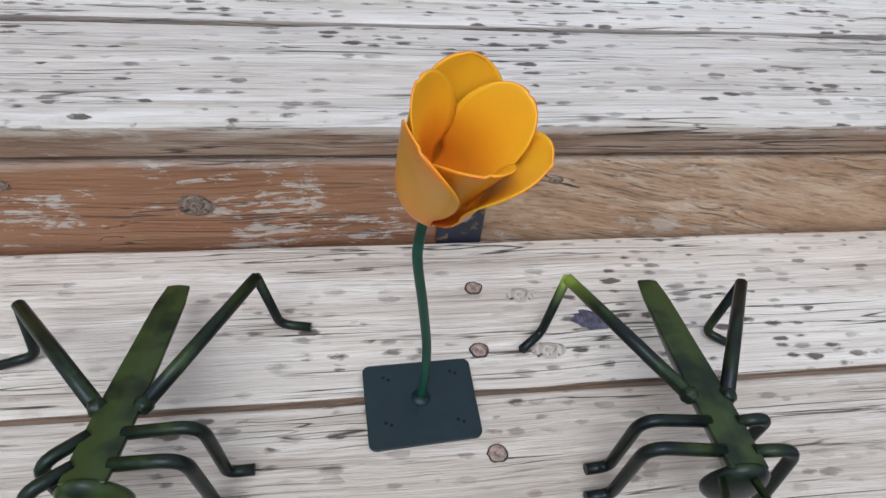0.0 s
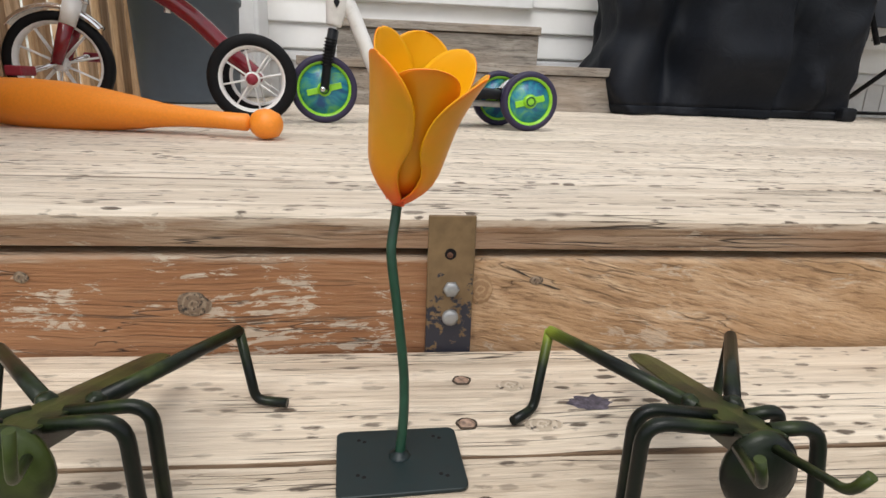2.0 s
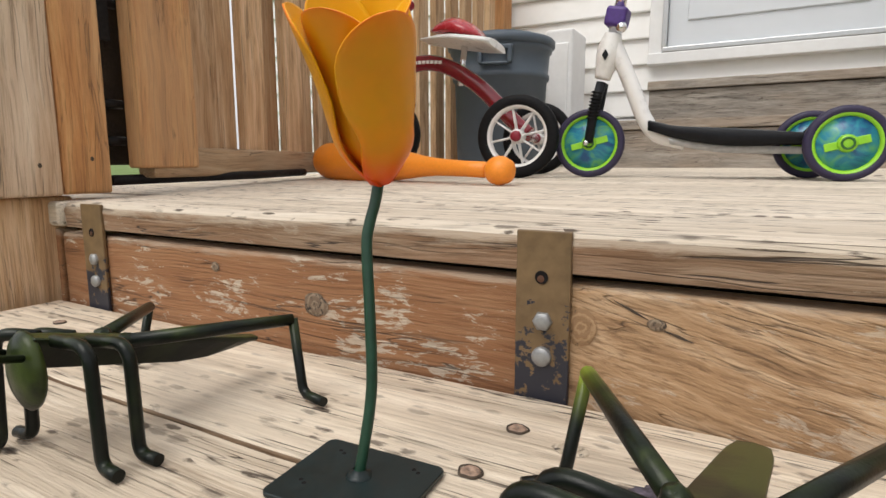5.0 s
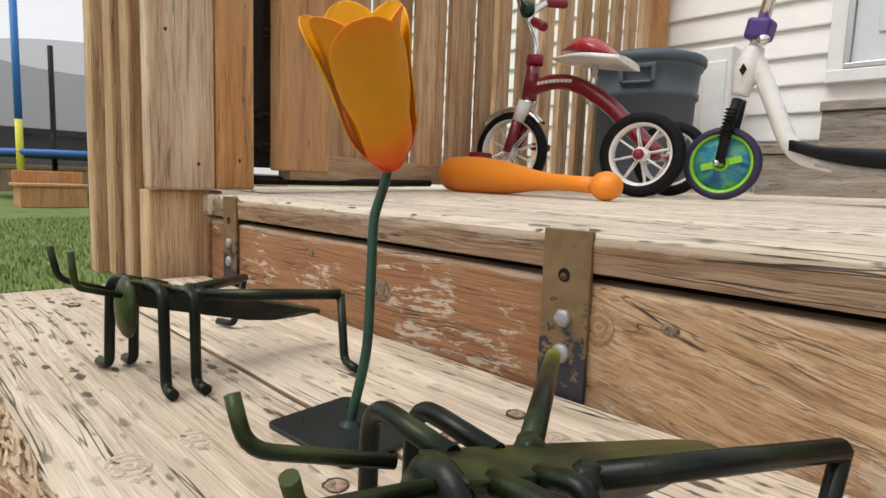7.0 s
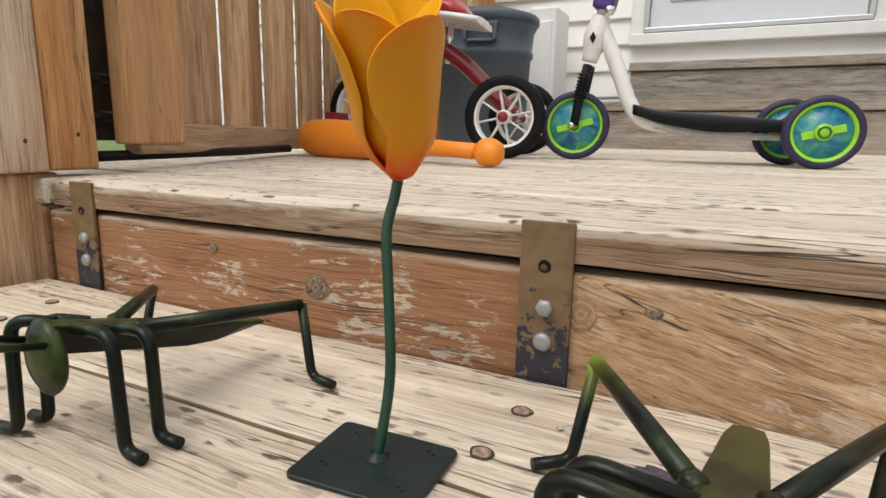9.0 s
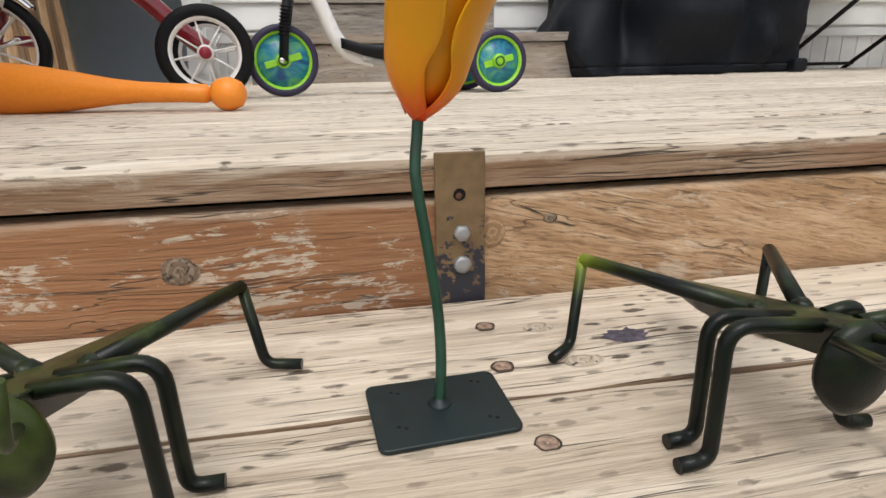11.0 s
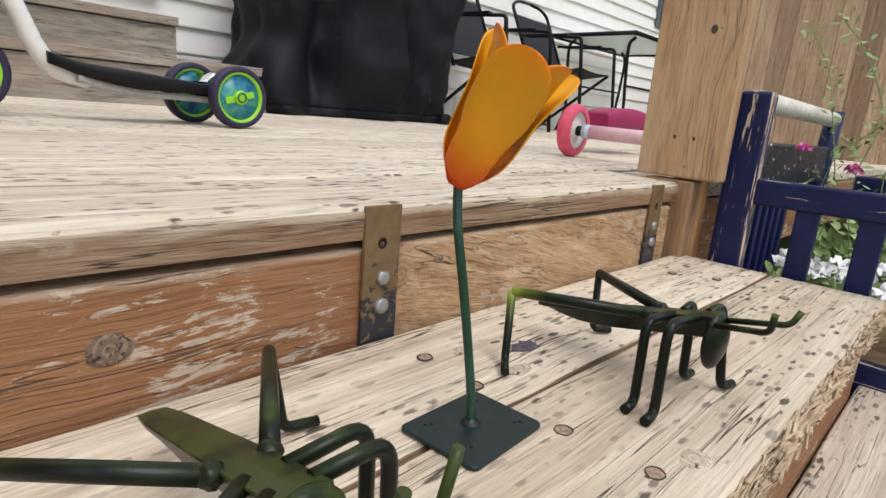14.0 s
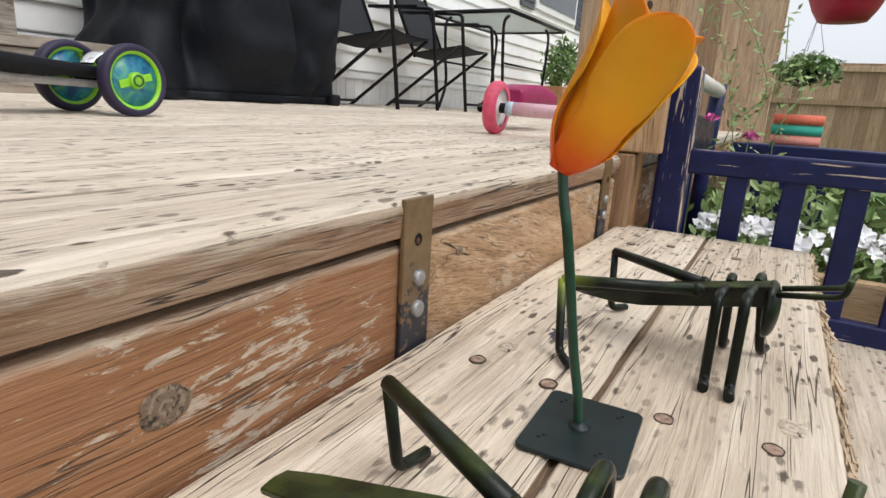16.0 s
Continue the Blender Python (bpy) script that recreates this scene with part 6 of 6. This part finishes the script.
# tall privacy fence and far fence
def fence(name, a, b, count, z1, label, rails=()):
    f = thing(name, label, "fence", kind="structure")
    a, b = Vector(a), Vector(b)
    ang = math.atan2((b - a).y, (b - a).x)
    ln = (b - a).length / count
    bm = bmesh.new()
    add_box(bm, (ln - 0.0015, 0.02, z1 - GROUND + 0.03), (0, 0, 0), 0.003)
    me = mesh_from("fence_board", bm, FENCE)
    for i in range(count):
        q = a.lerp(b, (i + 0.5) / count)
        ob = new("fence_board", me)
        ob.location = (q.x, q.y, (z1 + GROUND) / 2 - 0.015)
        ob.rotation_euler = (0, 0, ang)
        ob.parent = f
    nrm = Vector((math.sin(ang), -math.cos(ang)))
    for z in rails:
        q = (a + b) / 2 + nrm * 0.03
        bm = bmesh.new()
        add_box(bm, ((b - a).length, 0.035, 0.08), (0, 0, 0), 0.004)
        ob = part("rail", bm, FENCE, f)
        ob.matrix_basis = Matrix.Translation((q.x, q.y, z)) @ Matrix.Rotation(ang, 4, "Z")
    return f


fence("fence_screen", (4.5, 1.35), (4.5, -0.13), 11, 2.3, "tall weathered brown board privacy fence")
fence("fence_far", (10.0, 2.0), (10.0, -7.0), 60, 1.13, "brown board fence at the garden's end", (0.57, 1.05))
fence("fence_lawn", (-14.5, -6.0), (-14.5, 8.0), 90, 0.25, "low dark board fence behind the lawn", (0.2,))

# hanging baskets
BASKETR = painted("red_basket", (0.38, 0.015, 0.045), 0.4, 0, 0.1, 40, 0.1)
WIRE = painted("thin_wire", (0.2, 0.2, 0.2), 0.4, 0.6)


def basket(at, r, mat, label, seed, flowers):
    bk = thing("hanging_basket", label, "hanging basket", at, "hanging baskets")
    bm = bmesh.new()
    add_lathe(bm, [(0, -r * 0.8), (r * 0.6, -r * 0.78), (r * 0.78, -r * 0.5), (r * 0.96, -0.01), (r, 0), (r * 0.94, 0), (0, -0.02)], 28, Matrix.Translation(at))
    part("pot", bm, mat, bk)
    for k in range(3):
        a = 2.1 * k + 0.4
        bm = bmesh.new()
        add_tube(bm, [Vector(at) + Vector((r * math.cos(a), r * math.sin(a), 0)), Vector(at) + Vector((0, 0, r * 3.6))], 0.0015, 5)
        part("wire", bm, WIRE, bk)
    bm = bmesh.new()
    add_tube(bm, [Vector(at) + Vector((0, 0, r * 3.6)), Vector((at[0], at[1], 2.84))], 0.002, 5)
    part("hook_line", bm, WIRE, bk)
    if flowers:
        under(foliage("foliage", Vector(at) + Vector((0, 0, 0.05)), (r * 1.9, r * 1.9, r * 0.9), 720, 0.018, LEAF, seed, "", "", 0.06), bk)
        under(foliage("blossoms", Vector(at) + Vector((0, 0, 0.07)), (r * 1.9, r * 1.9, r * 0.95), 170, 0.012, PETALW, seed + 1, "", "", 0.06), bk)
    else:
        under(foliage("foliage", Vector(at) + Vector((0, 0, 0.06)), (r * 1.1, r * 1.1, r * 0.5), 200, 0.03, LEAF, seed, "", "", 0.0), bk)


bm = bmesh.new()
add_box(bm, (2.9, 0.16, 0.14), (3.1, -0.36, 2.9), 0.006)
add_box(bm, (0.09, 0.09, 3.2), (4.58, -0.1, GROUND + 1.6), 0.006)
solid("garden_beam", bm, FENCE, "brown timber beam and post holding baskets", "beam", kind="structure")
basket((3.0, -0.325, 0.49), 0.075, BLACKP, "black hanging basket of small white flowers", 31, True)
basket((2.2, -0.39, 0.704), 0.13, BASKETR, "dark red plastic hanging basket against the sky", 35, False)

# rolled foam toys on a low bench
for nm, z, c in (("foam_roll", 0.252, (0.75, 0.17, 0.1)), ("foam_roll", 0.2, (0.04, 0.4, 0.3)), ("foam_roll", 0.148, (0.78, 0.3, 0.24))):
    bm = bmesh.new()
    add_tube(bm, [(3.0, -0.22, z), (3.02, -0.44, z)], 0.0255, 14)
    solid(nm, bm, painted("foam", c, 0.7, 0, 0.1, 60, 0.2), "rolled coloured foam stacked on a bench", "foam roll", "foam rolls")
bm = bmesh.new()
add_box(bm, (0.25, 0.9, 0.05), (3.02, -0.55, 0.096), 0.006)
add_box(bm, (0.2, 0.05, 0.4), (3.02, -0.2, -0.12), 0.006)
add_box(bm, (0.2, 0.05, 0.4), (3.02, -0.9, -0.12), 0.006)
solid("garden_bench", bm, BLUE, "dark blue painted wooden garden bench", "bench")

# planter with bush by the wall
bm = bmesh.new()
add_box(bm, (0.7, 0.3, 0.28), (5.7, 1.9, deck_z(1.9) + 0.14), 0.008)
solid("planter_box", bm, CEDAR, "cedar planter box on the deck", "planter")
foliage("planter_bush", (5.7, 1.9, deck_z(1.9) + 0.5), (0.32, 0.2, 0.3), 900, 0.03, LEAF, 41, "bushy green plant with small white flowers", "plant")

# lawn beyond: trampoline, crate
tramp = thing("trampoline", "round trampoline with blue pad and black safety net", "trampoline", (-11.5, 2.4, GROUND))
BLUEPAD = painted("blue_pad", (0.03, 0.14, 0.45), 0.5)
YELLOWP = painted("yellow_foam", (0.75, 0.7, 0.08), 0.6)
BLUEF = painted("blue_foam", (0.03, 0.17, 0.5), 0.6)
C = Vector((-11.6, 2.6, 0))
R = 1.95
bm = bmesh.new()
add_tube(bm, [C + Vector((R * math.cos(a), R * math.sin(a), 0.42)) for a in [2 * math.pi * k / 48 for k in range(48)]], 0.05, 8, True)
part("pad", bm, BLUEPAD, tramp)
bm = bmesh.new()
add_lathe(bm, [(0, 0), (R - 0.05, 0), (R - 0.05, -0.01), (0, -0.01)], 40, Matrix.Translation((C.x, C.y, 0.42)))
part("jump_mat", bm, BLACKP, tramp)
net, nn, nl, nb = nodes_of("safety_net", 0.8, 0, (0.03, 0.03, 0.035))
nb.inputs["Alpha"].default_value = 0.45
bm = bmesh.new()
add_lathe(bm, [(R - 0.08, 0.42), (R - 0.16, 2.1)], 48, Matrix.Translation((C.x, C.y, 0)))
part("net", bm, net, tramp, "see-through black safety net")
for k in range(6):
    a = radians(-48 + 60 * k)
    c, s = math.cos(a), math.sin(a)
    bm = bmesh.new()
    add_tube(bm, [(C.x + R * c, C.y + R * s, 0.9), (C.x + R * c, C.y + R * s, 2.6)], 0.05, 8)
    part("pole_sleeve", bm, BLUEF if k == 0 else BLACKP, tramp)
    bm = bmesh.new()
    add_tube(bm, [(C.x + R * c, C.y + R * s, 0.05), (C.x + R * c, C.y + R * s, 0.9)], 0.05, 8)
    part("pole_sleeve_lower", bm, YELLOWP if k == 0 else BLACKP, tramp)
    bm = bmesh.new()
    add_tube(bm, [(C.x + R * c, C.y + R * s, GROUND), (C.x + R * c, C.y + R * s, 0.42)], 0.03, 8)
    part("leg", bm, ALU, tramp)
crate = thing("wooden_crate", "light wooden storage crate on the lawn", "crate", (-8.4, 1.2, GROUND))
bm = bmesh.new()
add_box(bm, (0.5, 0.72, 0.26), (-8.6, 1.2, GROUND + 0.13), 0.01)
part("crate_body", bm, CEDAR, crate)
bm = bmesh.new()
add_box(bm, (0.56, 0.8, 0.04), (-8.6, 1.2, GROUND + 0.28), 0.01)
part("crate_lid", bm, CEDAR, crate)
bm = bmesh.new()
add_box(bm, (0.06, 0.8, 0.2), (-8.95, 1.25, GROUND + 0.36), 0.01)
part("crate_back", bm, CEDAR, crate)
shed = thing("far_shed", "low dark grey shed behind the trampoline", "building", (-17, 3, GROUND), kind="structure")
bm = bmesh.new()
add_box(bm, (2.0, 9.0, 1.3), (-17.5, 3.0, GROUND + 0.65), 0.02)
part("shed_wall", bm, painted("shed_wall_paint", (0.12, 0.12, 0.13), 0.8, 0, 0.2, 3, 0.2), shed)
bm = bmesh.new()
add_box(bm, (2.4, 9.4, 0.16), (-17.5, 3.0, GROUND + 1.36), 0.02)
part("roof", bm, painted("shed_roof_felt", (0.06, 0.06, 0.065), 0.9, 0, 0.3, 3, 0.3), shed)
